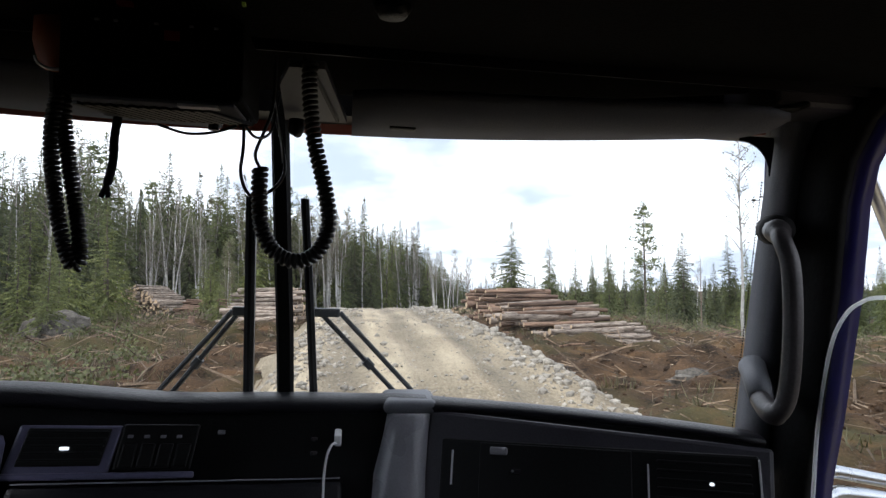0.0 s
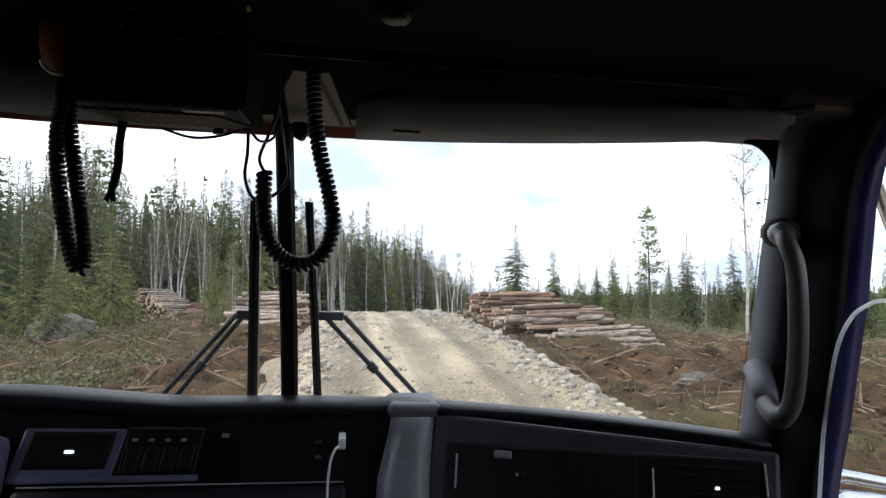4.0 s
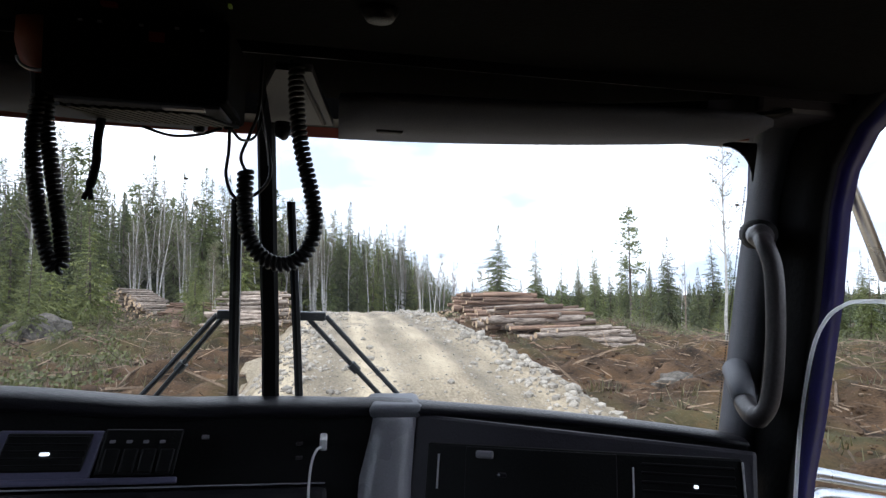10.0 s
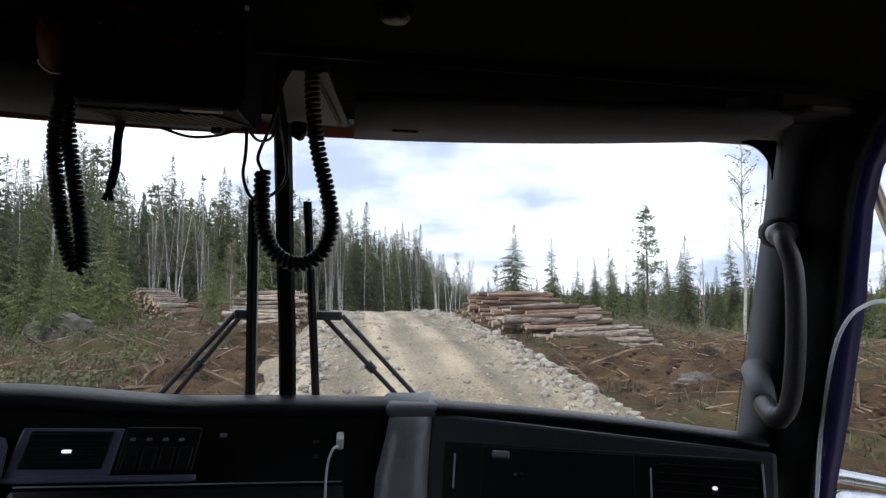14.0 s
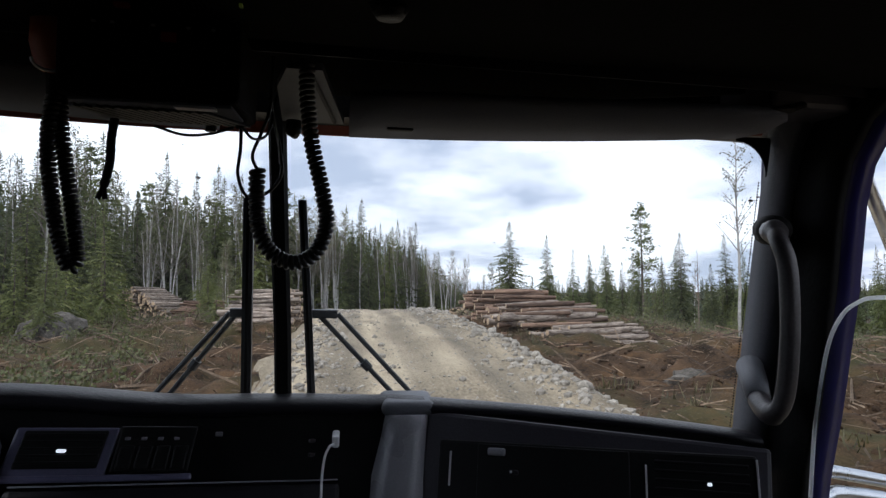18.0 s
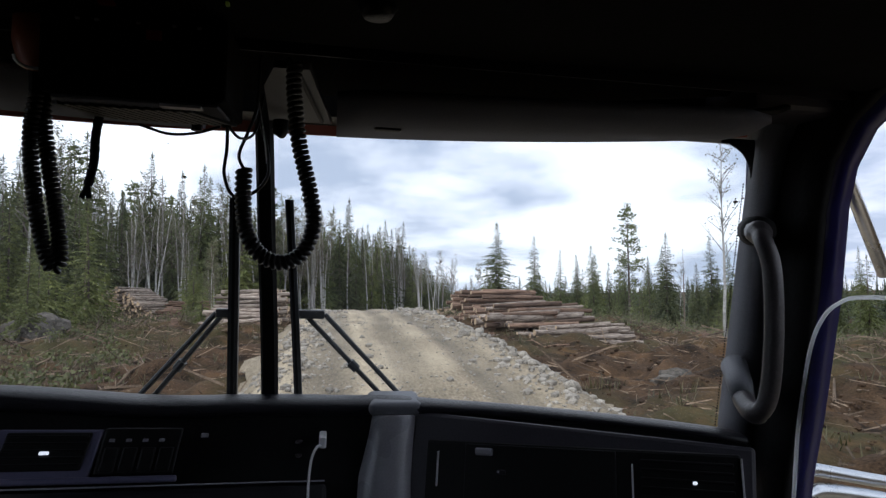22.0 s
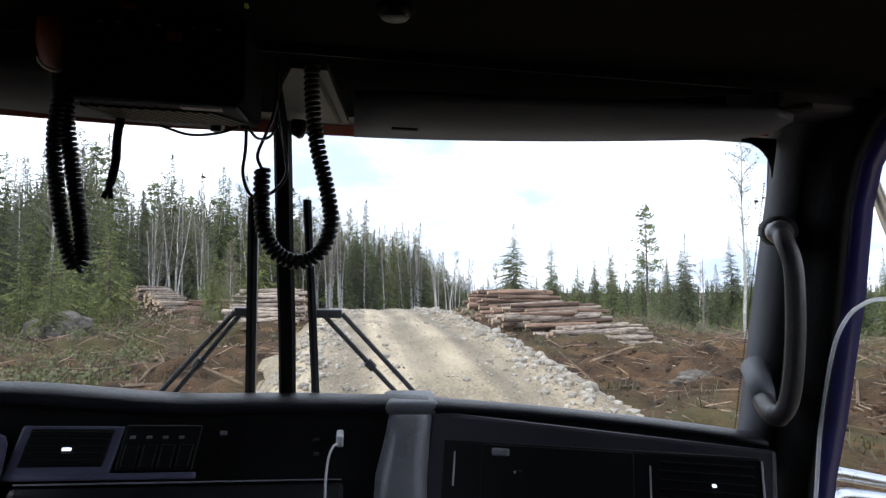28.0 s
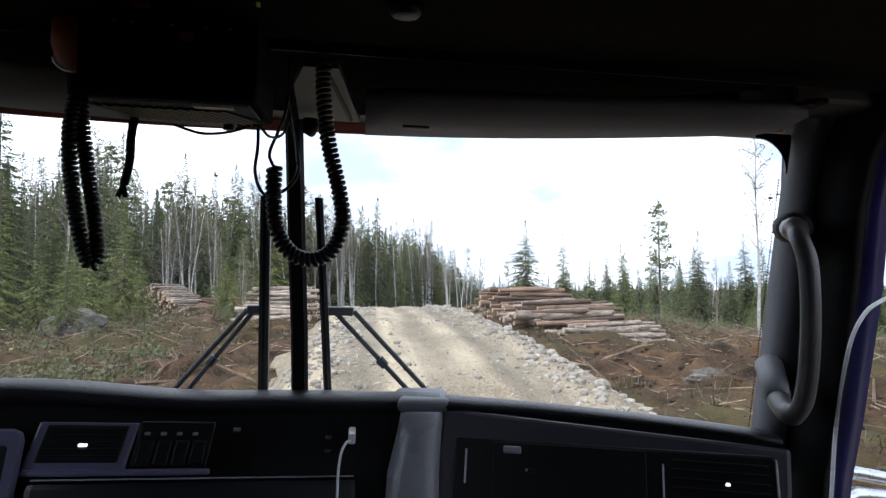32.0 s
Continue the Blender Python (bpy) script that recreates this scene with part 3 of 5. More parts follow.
# Emission here too, for the highlight on this vent.
part("vent_knob", left_face(0.253, 0.056, 0.268, 0.062, 0.02, 0.002, 0.2), KNOB_GLINT, mouth, "small lit vent knob")
bank = part("switch_bank", left_face(0.345, 0.014, 0.482, 0.099, 0.009, 0.003, 0.14), BLACK, dash)
for i in range(4):
    part("switch", left_face(0.352 + 0.032 * i, 0.050, 0.378 + 0.032 * i, 0.094, 0.012, 0.003, 0.14), BLACK, bank, "black rocker switch")
    part("switch_icon", left_face(0.356 + 0.029 * i, 0.034, 0.366 + 0.029 * i, 0.040, 0.0105, 0.001, 0.14), ICON, bank, "pale switch icon")
part("small_button", left_face(0.512, 0.024, 0.526, 0.032, 0.006, 0.001), ICON, dash, "pale button")
part("lower_ledge", left_face(0.150, 0.1015, 0.475, 0.114, 0.012, 0.004), PANEL, dash, "slate grey ledge")
part("lower_tray", left_face(0.165, 0.124, 0.765, 0.34, 0.024, 0.012), DASH, dash, "dark lower tray with a rounded corner")
part("tray_rim", left_face(0.174, 0.1185, 0.758, 0.1215, 0.025, 0.001), COLUMN, dash, "thin pale tray rim")
cluster = part("gauge_cluster", left_face(-0.2, 0.03, 0.150, 0.34, 0.03, 0.02), PANEL, dash, "slate grey gauge cluster hood")
part("gauge_glass", left_face(-0.17, 0.055, 0.135, 0.30, 0.032, 0.01), BLACK, cluster)
for u, v in ((0.700, 0.038), (0.700, 0.066)):
    part("socket_tab", left_face(u, v, u + 0.012, v + 0.007, 0.010, 0.002), GRIP, dash, "worn dark socket tab")

usb = thing("charging_cable", "white charging cable plugged into the dashboard", "cable", at=TRUCK)
part("plug", box((0.114, 1.315, 2.186), (0.129, 1.365, 2.210), 0.004), WHITE, usb)
part("cord", tube(spline([(0.119, 1.32, 2.192), (0.110, 1.295, 2.196), (0.101, 1.28, 2.178), (0.097, 1.265, 2.14), (0.097, 1.24, 2.09), (0.092, 1.2, 1.9), (0.08, 1.16, 1.6), (0.08, 1.14, 1.22)]), 0.0027, 8), WHITE, usb, "", True)

# ---- roof: header, console, visors, radio ----
console = thing("overhead_console", "black overhead storage console under the roof", "console", at=TRUCK)
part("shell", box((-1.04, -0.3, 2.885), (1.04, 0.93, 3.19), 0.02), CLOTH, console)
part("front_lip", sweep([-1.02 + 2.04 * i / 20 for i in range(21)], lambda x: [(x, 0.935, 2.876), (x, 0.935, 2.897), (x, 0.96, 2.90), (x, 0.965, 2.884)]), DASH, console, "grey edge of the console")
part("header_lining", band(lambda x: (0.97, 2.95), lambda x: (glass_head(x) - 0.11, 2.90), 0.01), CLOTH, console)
part("dome_lamp", tube([(0.172, 0.752, 2.872), (0.172, 0.752, 2.885)], [0.016, 0.024], 20), DASH, console, "small round chrome lamp", True)
part("green_display", box((-0.005, 0.778, 2.881), (-0.001, 0.786, 2.8845)), GREEN_LED, console, "small green digit")
part("red_display", box((-0.155, 0.808, 2.880), (-0.138, 0.818, 2.8845)), RED_LED, console, "faint red indicator")


def visor(s):
    v = thing("sun_visor", "grey fabric sun visor folded up under the roof", "sun visor", "sun visors", at=TRUCK)
    a, b = 0.128, 0.845
    st = [a + (b - a) * i / 16 for i in range(17)]

    def ring(x):
        k = (x - a) / (b - a)
        back, front = 1.0 - 0.08 * k, glass_head(x) - 0.06
        cut = 0.03 * max(0, (k - 0.92) / 0.08) + 0.02 * max(0, (0.06 - k) / 0.06)
        return [(s * x, back + cut, 2.832), (s * x, back + cut, 2.843), (s * x, back + 0.01 + cut, 2.850), (s * x, front, 2.843), (s * x, front, 2.826), (s * x, (back + front) / 2, 2.822)]
    part("board", sweep(st, ring), VISOR, v, "", True)
    part("pivot_rod", tube([(s * 0.80, 0.95, 2.845), (s * 0.86, 0.96, 2.855), (s * 0.90, 0.98, 2.87)], 0.007, 8), BLACK, v)
    part("clip", box((s * 0.222 - 0.025, 1.165, 2.818), (s * 0.222 + 0.025, 1.185, 2.829), 0.004), BLACK, v, "dark finger notch")
    return v


visor(1)
visor(-1)
bracket = thing("header_bracket", "grey plastic bracket behind the center post", "bracket", at=TRUCK)
part("plate", sweep([(1.0, 0.03, 0.085, 2.872), (1.08, 0.008, 0.095, 2.862), (1.26, 0.0, 0.118, 2.840)], lambda q: [(q[1], q[0], q[3]), (q[2], q[0], q[3]), (q[2], q[0], q[3] + 0.012), (q[1], q[0], q[3] + 0.012)]), BRACKET, bracket)
part("slot", tube([(0.068, 1.02, 2.868), (0.10, 1.24, 2.840)], 0.004, 6), BLACK, bracket)
part("knob", tube([(0.025, 1.22, 2.834), (0.025, 1.22, 2.812), (0.03, 1.215, 2.805)], [0.014, 0.016, 0.008], 12), BLACK, bracket, "", True)

radio = thing("two_way_radio", "black two-way radio with a slotted speaker underneath", "radio", at=TRUCK)
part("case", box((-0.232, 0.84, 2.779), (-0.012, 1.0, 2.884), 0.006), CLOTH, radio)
plate = part("speaker_plate", box((-0.220, 0.850, 2.773), (-0.022, 0.972, 2.778), 0.002), VISOR, radio, "grey speaker plate")
for i in range(13):
    x = -0.202 + 0.0135 * i
    part("speaker_slot", box((-0.0042, -0.048, -0.003), (0.0042, 0.048, 0.0015), 0, None, pose(x, 0.917, 2.7725, 0, 0, -28)), BLACK, plate)
part("maker_label", box((-0.092, 0.846, 2.770), (-0.042, 0.862, 2.7735)), SILVER, radio, "blank silver label")
part("red_display", box((-0.108, 0.8375, 2.850), (-0.090, 0.8405, 2.862)), RED_LED, radio, "faint red indicator")
for x in (-0.19, -0.168, -0.12, -0.078, -0.048):
    part("button", box((x, 0.837, 2.868), (x + 0.005, 0.8405, 2.8705)), ICON, radio, "tiny pale button")
part("mounting_screw", tube([(-0.075, 0.985, 2.79), (-0.075, 0.985, 2.765)], 0.008, 10), BLACK, radio)

mic = thing("radio_microphone", "orange hand microphone hung on its clip", "microphone", at=TRUCK)
part("case", sweep([(2.89, 0.038), (2.856, 0.039), (2.832, 0.033), (2.818, 0.023), (2.812, 0.010)], lambda q: [(-0.250 + q[1] * math.cos(a), 0.90 + 0.018 * math.sin(a), q[0]) for a in (2 * math.pi * k / 14 for k in range(14))]), ORANGE, mic, "", True)
part("rim", tube([(-0.250 + 0.025 * math.cos(a), 0.878, 2.829 + 0.016 * math.sin(a)) for a in (math.pi + math.pi * k / 10 for k in range(11))], 0.0022, 6), STEEL, mic)
part("strain_relief", tube([(-0.255, 0.90, 2.822), (-0.256, 0.90, 2.785)], [0.013, 0.009], 10), RUBBER, mic)

cord_one = thing("coiled_cord", "black coiled microphone cord hanging in a tight loop", "cord", "coiled cords", at=TRUCK)
part("coil", coil(spline([(-0.256, 0.90, 2.79), (-0.262, 0.90, 2.73), (-0.256, 0.90, 2.66), (-0.245, 0.90, 2.60), (-0.232, 0.90, 2.562), (-0.224, 0.906, 2.570), (-0.231, 0.912, 2.62), (-0.245, 0.914, 2.70), (-0.252, 0.912, 2.76), (-0.250, 0.91, 2.80)], 10), 0.0072, 0.0033, 0.0070), CORD, cord_one, "", True)
part("sleeve", tube([(-0.250, 0.908, 2.78), (-0.249, 0.905, 2.815)], [0.008, 0.006], 10), RUBBER, cord_one)
cord_two = thing("coiled_cord", "black coiled cord hanging in a wide loop by the post", "cord", "coiled cords", at=TRUCK)
part("coil", coil(spline([(0.062, 1.0, 2.885), (0.062, 1.0, 2.84), (0.072, 1.0, 2.76), (0.092, 1.0, 2.68), (0.098, 1.0, 2.63), (0.082, 1.0, 2.588), (0.05, 1.0, 2.573), (0.018, 1.0, 2.586), (-0.002, 1.0, 2.62), (-0.008, 1.0, 2.67), (-0.008, 1.0, 2.715)], 10), 0.0092, 0.0040, 0.0086), CORD, cord_two, "", True)
part("straight_end", tube(spline([(-0.008, 1.0, 2.712), (-0.016, 1.0, 2.735), (-0.004, 1.0, 2.77), (0.008, 1.0, 2.81), (0.012, 0.99, 2.886)]), 0.0026, 8), CORD, cord_two, "", True)
strap = thing("hanging_strap", "short black braided strap with a split end", "strap", at=TRUCK)
part("braid", tube(spline([(-0.203, 0.97, 2.782), (-0.208, 0.97, 2.745), (-0.209, 0.97, 2.71), (-0.216, 0.97, 2.675)], 6), [0.006, 0.0065, 0.006, 0.0068, 0.006, 0.0066] * 3 + [0.006], 8), RUBBER, strap)
for a in (-0.005, 0.005):
    part("tail", tube([(-0.216, 0.97, 2.677), (-0.219 + a, 0.97, 2.657)], [0.0035, 0.004], 6), RUBBER, strap)
cable = thing("thin_cable", "thin black cable looped behind the center post", "cable", at=TRUCK)
part("loop", tube(spline([(-0.045, 1.05, 2.87), (-0.042, 1.05, 2.76), (-0.045, 1.05, 2.71), (-0.03, 1.05, 2.676), (0.0, 1.05, 2.682), (0.022, 1.05, 2.71), (0.02, 1.05, 2.75), (0.008, 1.05, 2.80), (0.0, 1.05, 2.835)]), 0.0028, 8), CORD, cable, "", True)

wires = thing("loose_wires", "thin dark wires and a plug hanging beside the radio", "wires", at=TRUCK)
part("plug", tube([(-0.036, 0.95, 2.80), (-0.030, 0.952, 2.782), (-0.026, 0.955, 2.768)], [0.011, 0.013, 0.007], 10), RUBBER, wires, "", True)
part("wire", tube(spline([(-0.026, 0.955, 2.77), (-0.012, 0.98, 2.757), (0.004, 1.02, 2.775), (0.012, 1.05, 2.84)]), 0.0022, 6), CORD, wires, "", True)
part("wire", tube(spline([(-0.16, 1.005, 2.772), (-0.12, 1.01, 2.762), (-0.08, 1.01, 2.766), (-0.045, 1.0, 2.776)]), 0.0022, 6), CORD, wires, "", True)
part("bright_wire", tube(spline([(0.006, 1.03, 2.83), (0.016, 1.04, 2.77), (0.020, 1.05, 2.73)]), 0.0012, 6), SILVER, wires, "thin bright wire")

# ---- grab handle on the pillar ----
grab = thing("grab_handle", "dark grey grab handle bolted to the windshield pillar", "handle", at=TRUCK)
part("bar", tube(spline([(0.942, 1.125, 2.656), (0.903, 1.055, 2.654), (0.874, 1.0, 2.634), (0.873, 0.974, 2.585), (0.873, 0.964, 2.475), (0.867, 0.964, 2.375), (0.862, 0.985, 2.337), (0.880, 1.045, 2.342), (0.928, 1.15, 2.372)], 6), [0.022] * 9 + [0.0158] * 27 + [0.019] * 13, 14), GRIP, grab, "", True)
part("upper_foot", tube([(0.908, 1.05, 2.656), (0.926, 1.09, 2.658), (0.955, 1.14, 2.66)], [0.025, 0.029, 0.030], 14), RUBBER, grab, "black rubber upper foot", True)
part("lower_foot", tube([(0.884, 1.055, 2.346), (0.908, 1.10, 2.362), (0.940, 1.165, 2.385)], [0.020, 0.023, 0.026], 14), TRIM, grab, "", True)

# ---- wipers, parked upright beside the post ----
def wiper(s):
    w = thing("windshield_wiper", "black windshield wiper parked upright", "wiper", "wipers", at=TRUCK)
    x0 = -0.088 if s < 0 else 0.06
    x1 = -0.082 if s < 0 else 0.03
    top = 2.70
    def front(x, z):
        k = (z - FOOT_Z) / (HEAD_Z - FOOT_Z)
        return glass_foot(x) * (1 - k) + glass_head(x) * k
    blade = part("blade", sweep([(x0, FOOT_Z - 0.02), (x0 * 0.5 + x1 * 0.5, 2.48), (x1, top)], lambda q: [(q[0] + a, front(*q) + b, q[1]) for a, b in ((-0.012 if s < 0 else -0.008, 0.012), (0.010, 0.012), (0.010, 0.03), (-0.012 if s < 0 else -0.008, 0.03))]), WIPER, w)
    part("rubber", sweep([(x0, FOOT_Z - 0.02), (x0 * 0.5 + x1 * 0.5, 2.48), (x1, top)], lambda q: [(q[0] + a, front(*q) + b, q[1]) for a, b in ((-0.003, 0.003), (0.003, 0.003), (0.003, 0.012), (-0.003, 0.012))]), RUBBER, blade)
    xm = x0 * 0.5 + x1 * 0.5
    knee = (xm + s * 0.012, front(xm, 2.44) + 0.04, 2.442)
    ends = [(-0.312, FOOT_Z - 0.03), (-0.278, FOOT_Z - 0.03)] if s < 0 else [(0.322, FOOT_Z - 0.03), (0.276, FOOT_Z - 0.03)]
    kx = knee[0] + s * (0.058 if s > 0 else 0.03)
    for i, (ex, ez) in enumerate(ends):
        st = (kx, knee[1], knee[2]) if i == 0 else (knee[0] + s * 0.018, knee[1], knee[2] - 0.006)
        arm = part("arm", tube([st, (ex, front(ex, ez) + 0.05, ez)], 0.006, 8), WIPER, w)
        if i:
            a, b = Vector(st), Vector((ex, front(ex, ez) + 0.05, ez))
            m = a.lerp(b, 0.55)
            part("joint", tube([m - (b - a).normalized() * 0.012, m + (b - a).normalized() * 0.012], 0.011, 8), WIPER, arm)
    part("yoke", box((min(knee[0] - s * 0.02, kx), knee[1] - 0.012, 2.432), (max(knee[0] - s * 0.02, kx), knee[1] + 0.006, 2.452), 0.003), WIPER, w)


wiper(-1)
wiper(1)

# ---- mirror arms outside the passenger door ----
arms = thing("mirror_bracket", "bare steel mirror bracket outside the door", "mirror bracket", at=TRUCK)
part("upper_arm", tube([(1.1, 1.12, 2.88), (1.2, 1.16, 2.745), (1.32, 1.2, 2.58)], 0.014, 10), STEEL, arms, "", True)
part("lower_arm", tube([(1.06, 1.16, 2.18), (1.15, 1.183, 2.163), (1.3, 1.209, 2.13), (1.6, 1.25, 2.07)], 0.014, 10), STEEL, arms, "", True)
part("lower_arm", tube(spline([(1.06, 1.15, 2.10), (1.12, 1.165, 2.118), (1.2, 1.17, 2.118), (1.6, 1.2, 2.04)]), 0.016, 10), STEEL, arms, "", True)
part("upright", tube([(1.59, 1.22, 2.03), (1.59, 1.24, 2.5)], 0.014, 10), STEEL, arms, "", True)

# ---- the land: x across, y along the road, z up ----
ROAD_X, ROAD_HALF = 1.7, 2.45


def smooth(a, b, v):
    t = max(0.0, min(1.0, (v - a) / (b - a)))
    return t * t * (3 - 2 * t)


def profile(knots):
    """A smooth height line through (y, z) knots."""
    ys, zs = [k[0] for k in knots], [k[1] for k in knots]
    d = [(zs[i + 1] - zs[i]) / (ys[i + 1] - ys[i]) for i in range(len(ys) - 1)]
    m = [d[0]] + [0.0 if d[i - 1] * d[i] <= 0 else 2 * d[i - 1] * d[i] / (d[i - 1] + d[i]) for i in range(1, len(d))] + [d[-1]]

    def at(y):
        y = max(ys[0], min(ys[-1], y))
        i = 0
        while i < len(d) - 1 and y > ys[i + 1]:
            i += 1
        h = ys[i + 1] - ys[i]
        t = (y - ys[i]) / h
        return zs[i] * (1 + 2 * t) * (1 - t) ** 2 + m[i] * h * t * (1 - t) ** 2 + zs[i + 1] * t * t * (3 - 2 * t) + m[i + 1] * h * t * t * (t - 1)
    return at


# The road climbs to a crest and drops a little into the log yard.
road_z = profile([(-300, -2.4), (-60, -2.1), (-30, -1.85), (-20, -1.42), (-10, -0.85), (-4, -0.45), (2, 0.08), (9, 0.72), (16, 1.1), (26, 1.3), (36, 1.1), (50, 0.5), (80, -0.7), (140, -1.4), (2500, -2)])


def road_x(y):
    """The middle of the road; behind the truck it comes round a bend."""
    b = max(0.0, -34 - y)
    return ROAD_X + 0.012 * min(b, 45) ** 2 + 1.08 * max(0.0, b - 45)


def yard_half(y):
    """Half the width of the gravel: a road that opens into a yard."""
    return ROAD_HALF + 3.2 * smooth(27, 52, y)


def bumps(x, y):
    return 0.32 * noise.noise((x * 0.09, y * 0.09, 3.1)) + 0.14 * noise.noise((x * 0.35, y * 0.35, 8.2)) + 0.05 * noise.noise((x * 1.3, y * 1.3, 1.7))


POOLS = ((-3.6, -21.0, 2.2, 4.6), (6.8, -24.0, 2.6, 5.0), (7.4, -8.5, 2.4, 4.2), (-3.4, -35.0, 1.8, 3.0))


def land_z(x, y):
    far = math.hypot(x, y)
    d = abs(x - road_x(y)) - yard_half(y)
    soil = road_z(y) - 0.55 - 0.55 * smooth(58, 34, y) + bumps(x, y)
    soil += 1.4 * smooth(-16, -40, x) * smooth(-20, 30, y) - 1.7 * smooth(13, 32, x) * smooth(5, 35, y)
    soil += 9.0 * smooth(170, 900, far) * (0.5 + 0.5 * noise.noise((x * 0.003, y * 0.003, 5)))
    soil += 0.6 * max(0.0, noise.noise((x * 0.55, y * 0.45, 12.4)) + 0.1) * smooth(0.5, 1.6, d) * smooth(9.0, 2.5, d) * smooth(50, 36, y)
    soil += 0.25 * noise.noise((x * 0.8, y * 0.8, 31)) * smooth(90, 50, far)
    soil += 0.75 * abs(noise.noise((x * 0.6, y * 0.75, 51))) * smooth(1.0, 3.0, d) * smooth(18, 8, d) * smooth(60, 40, y)
    inside = smooth(1.9, -0.1, d) * smooth(74, 70, y)
    soil -= 0.4 * sum(smooth(1.25, 0.6, math.hypot((x - px) / rx, (y - py) / ry)) for px, py, rx, ry in POOLS) * (1 - inside)
    return soil * (1 - inside) + (road_z(y) - 0.28) * inside


def grid(lo, hi, fine_lo, fine_hi, step, grow):
    mid = [fine_lo + i * step for i in range(int((fine_hi - fine_lo) / step) + 1)]
    s, v, after = step, mid[-1], []
    while v < hi:
        s *= grow
        v += s
        after.append(v)
    s, v, before = step, mid[0], []
    while v > lo:
        s *= grow
        v -= s
        before.append(v)
    return before[::-1] + mid + after


def sheet(name, xs, ys, height, mats, label, category):
    verts = [(x, y, height(x, y)) for y in ys for x in xs]
    n = len(xs)
    faces = [(j * n + i, j * n + i + 1, (j + 1) * n + i + 1, (j + 1) * n + i) for j in range(len(ys) - 1) for i in range(n - 1)]
    return tagged(raw(name, verts, faces, mats, None, label, smooth=True), category=category, kind="structure")


sheet("ground", grid(-1500, 1500, -18, 22, 0.32, 1.07), grid(-900, 2000, -12, 40, 0.32, 1.07), land_z, GROUND, "brown cleared forest floor with moss and slash", "ground")


def rut_z(x, y):
    u = x - road_x(y) + 0.15 * math.sin(y * 0.11)
    ruts = sum(math.exp(-((u - c) / 0.30) ** 2) for c in (-1.75, -0.05, 1.7))
    return -0.085 * ruts + 0.03 * noise.noise((x * 1.1, y * 0.5, 2)) + 0.018 * noise.noise((x * 4.1, y * 3.7, 6)) + 0.05 * noise.noise((x * 0.3, y * 0.2, 9))


def road_surface():
    ys = [-110 + 0.3 * i for i in range(614)]
    verts, faces, k = [], [], 36
    for y in ys:
        h = yard_half(y)
        for i in range(k + 1):
            u = -1 + 2 * i / k
            w = h + 1.3 + 0.45 * noise.noise((u * 2, y * 0.35, 4)) + 0.3 * noise.noise((u * 2, y * 1.6, 7)) * smooth(0.5, 1.0, abs(u))
            x = road_x(y) + u * w
            edge = smooth(0.66, 1.0, abs(u))
            z = road_z(y) + rut_z(x, y) - edge * (0.75 + 0.2 * noise.noise((x, y, 3)) + 0.16 * noise.noise((x * 2.7, y * 2.7, 13))) - 0.9 * smooth(71, 73.5, y)
            verts.append((x, y, z))
    n = k + 1
    faces = [(j * n + i, j * n + i + 1, (j + 1) * n + i + 1, (j + 1) * n + i) for j in range(len(ys) - 1) for i in range(k)]
    return tagged(raw("road", verts, faces, GRAVEL, None, "pale gravel forest road with worn wheel ruts", smooth=True), category="road", kind="structure")


road = road_surface()


def top_z(x, y):
    """Height of the upper surface at a place."""
    u = abs(x - road_x(y))
    g = land_z(x, y)
    if u < yard_half(y) + 0.9 and -110 < y < 71:
        return max(g, road_z(y) + rut_z(x, y) - 0.75 * smooth(0.66, 1.0, u / (yard_half(y) + 1.3)))
    return g


# A gravel side track that leads to the woodpile.
def side_track():
    line = spline([(-62, 82, 0), (-46, 76, 0), (-32, 68, 0), (-20, 60, 0), (-12, 55, 0), (-4, 52, 0)], 10)
    verts, faces = [], []
    for i, p in enumerate(line):
        d = (line[min(i + 1, len(line) - 1)] - line[max(i - 1, 0)]).normalized()
        for k in range(7):
            u = -1 + k / 3
            x, y = p.x - d.y * u * 1.5, p.y + d.x * u * 1.5
            verts.append((x, y, land_z(x, y) + 0.10 - 0.22 * abs(u) ** 3))
    for j in range(len(line) - 1):
        faces += [(j * 7 + i, j * 7 + i + 1, j * 7 + i + 8, j * 7 + i + 7) for i in range(6)]
    return tagged(raw("side_track", verts, faces, GRAVEL, None, "narrow pale gravel track to the woodpile", smooth=True), category="road", kind="structure")


side_track()

# Standing water in the ditches beside the road.
for px, py, rx, ry in POOLS:
    z = road_z(py) - 1.32
    ring = [(px + rx * math.cos(a) * (1 + 0.2 * math.sin(3 * a)), py + ry * math.sin(a) * (1 + 0.15 * math.cos(2 * a)), z) for a in (2 * math.pi * i / 28 for i in range(28))]
    w = raw("water", ring, [tuple(range(28))], WATER, None, "dark muddy water in the roadside ditch")
    tagged(w, category="water", kind="structure")

rng = random.Random(7)


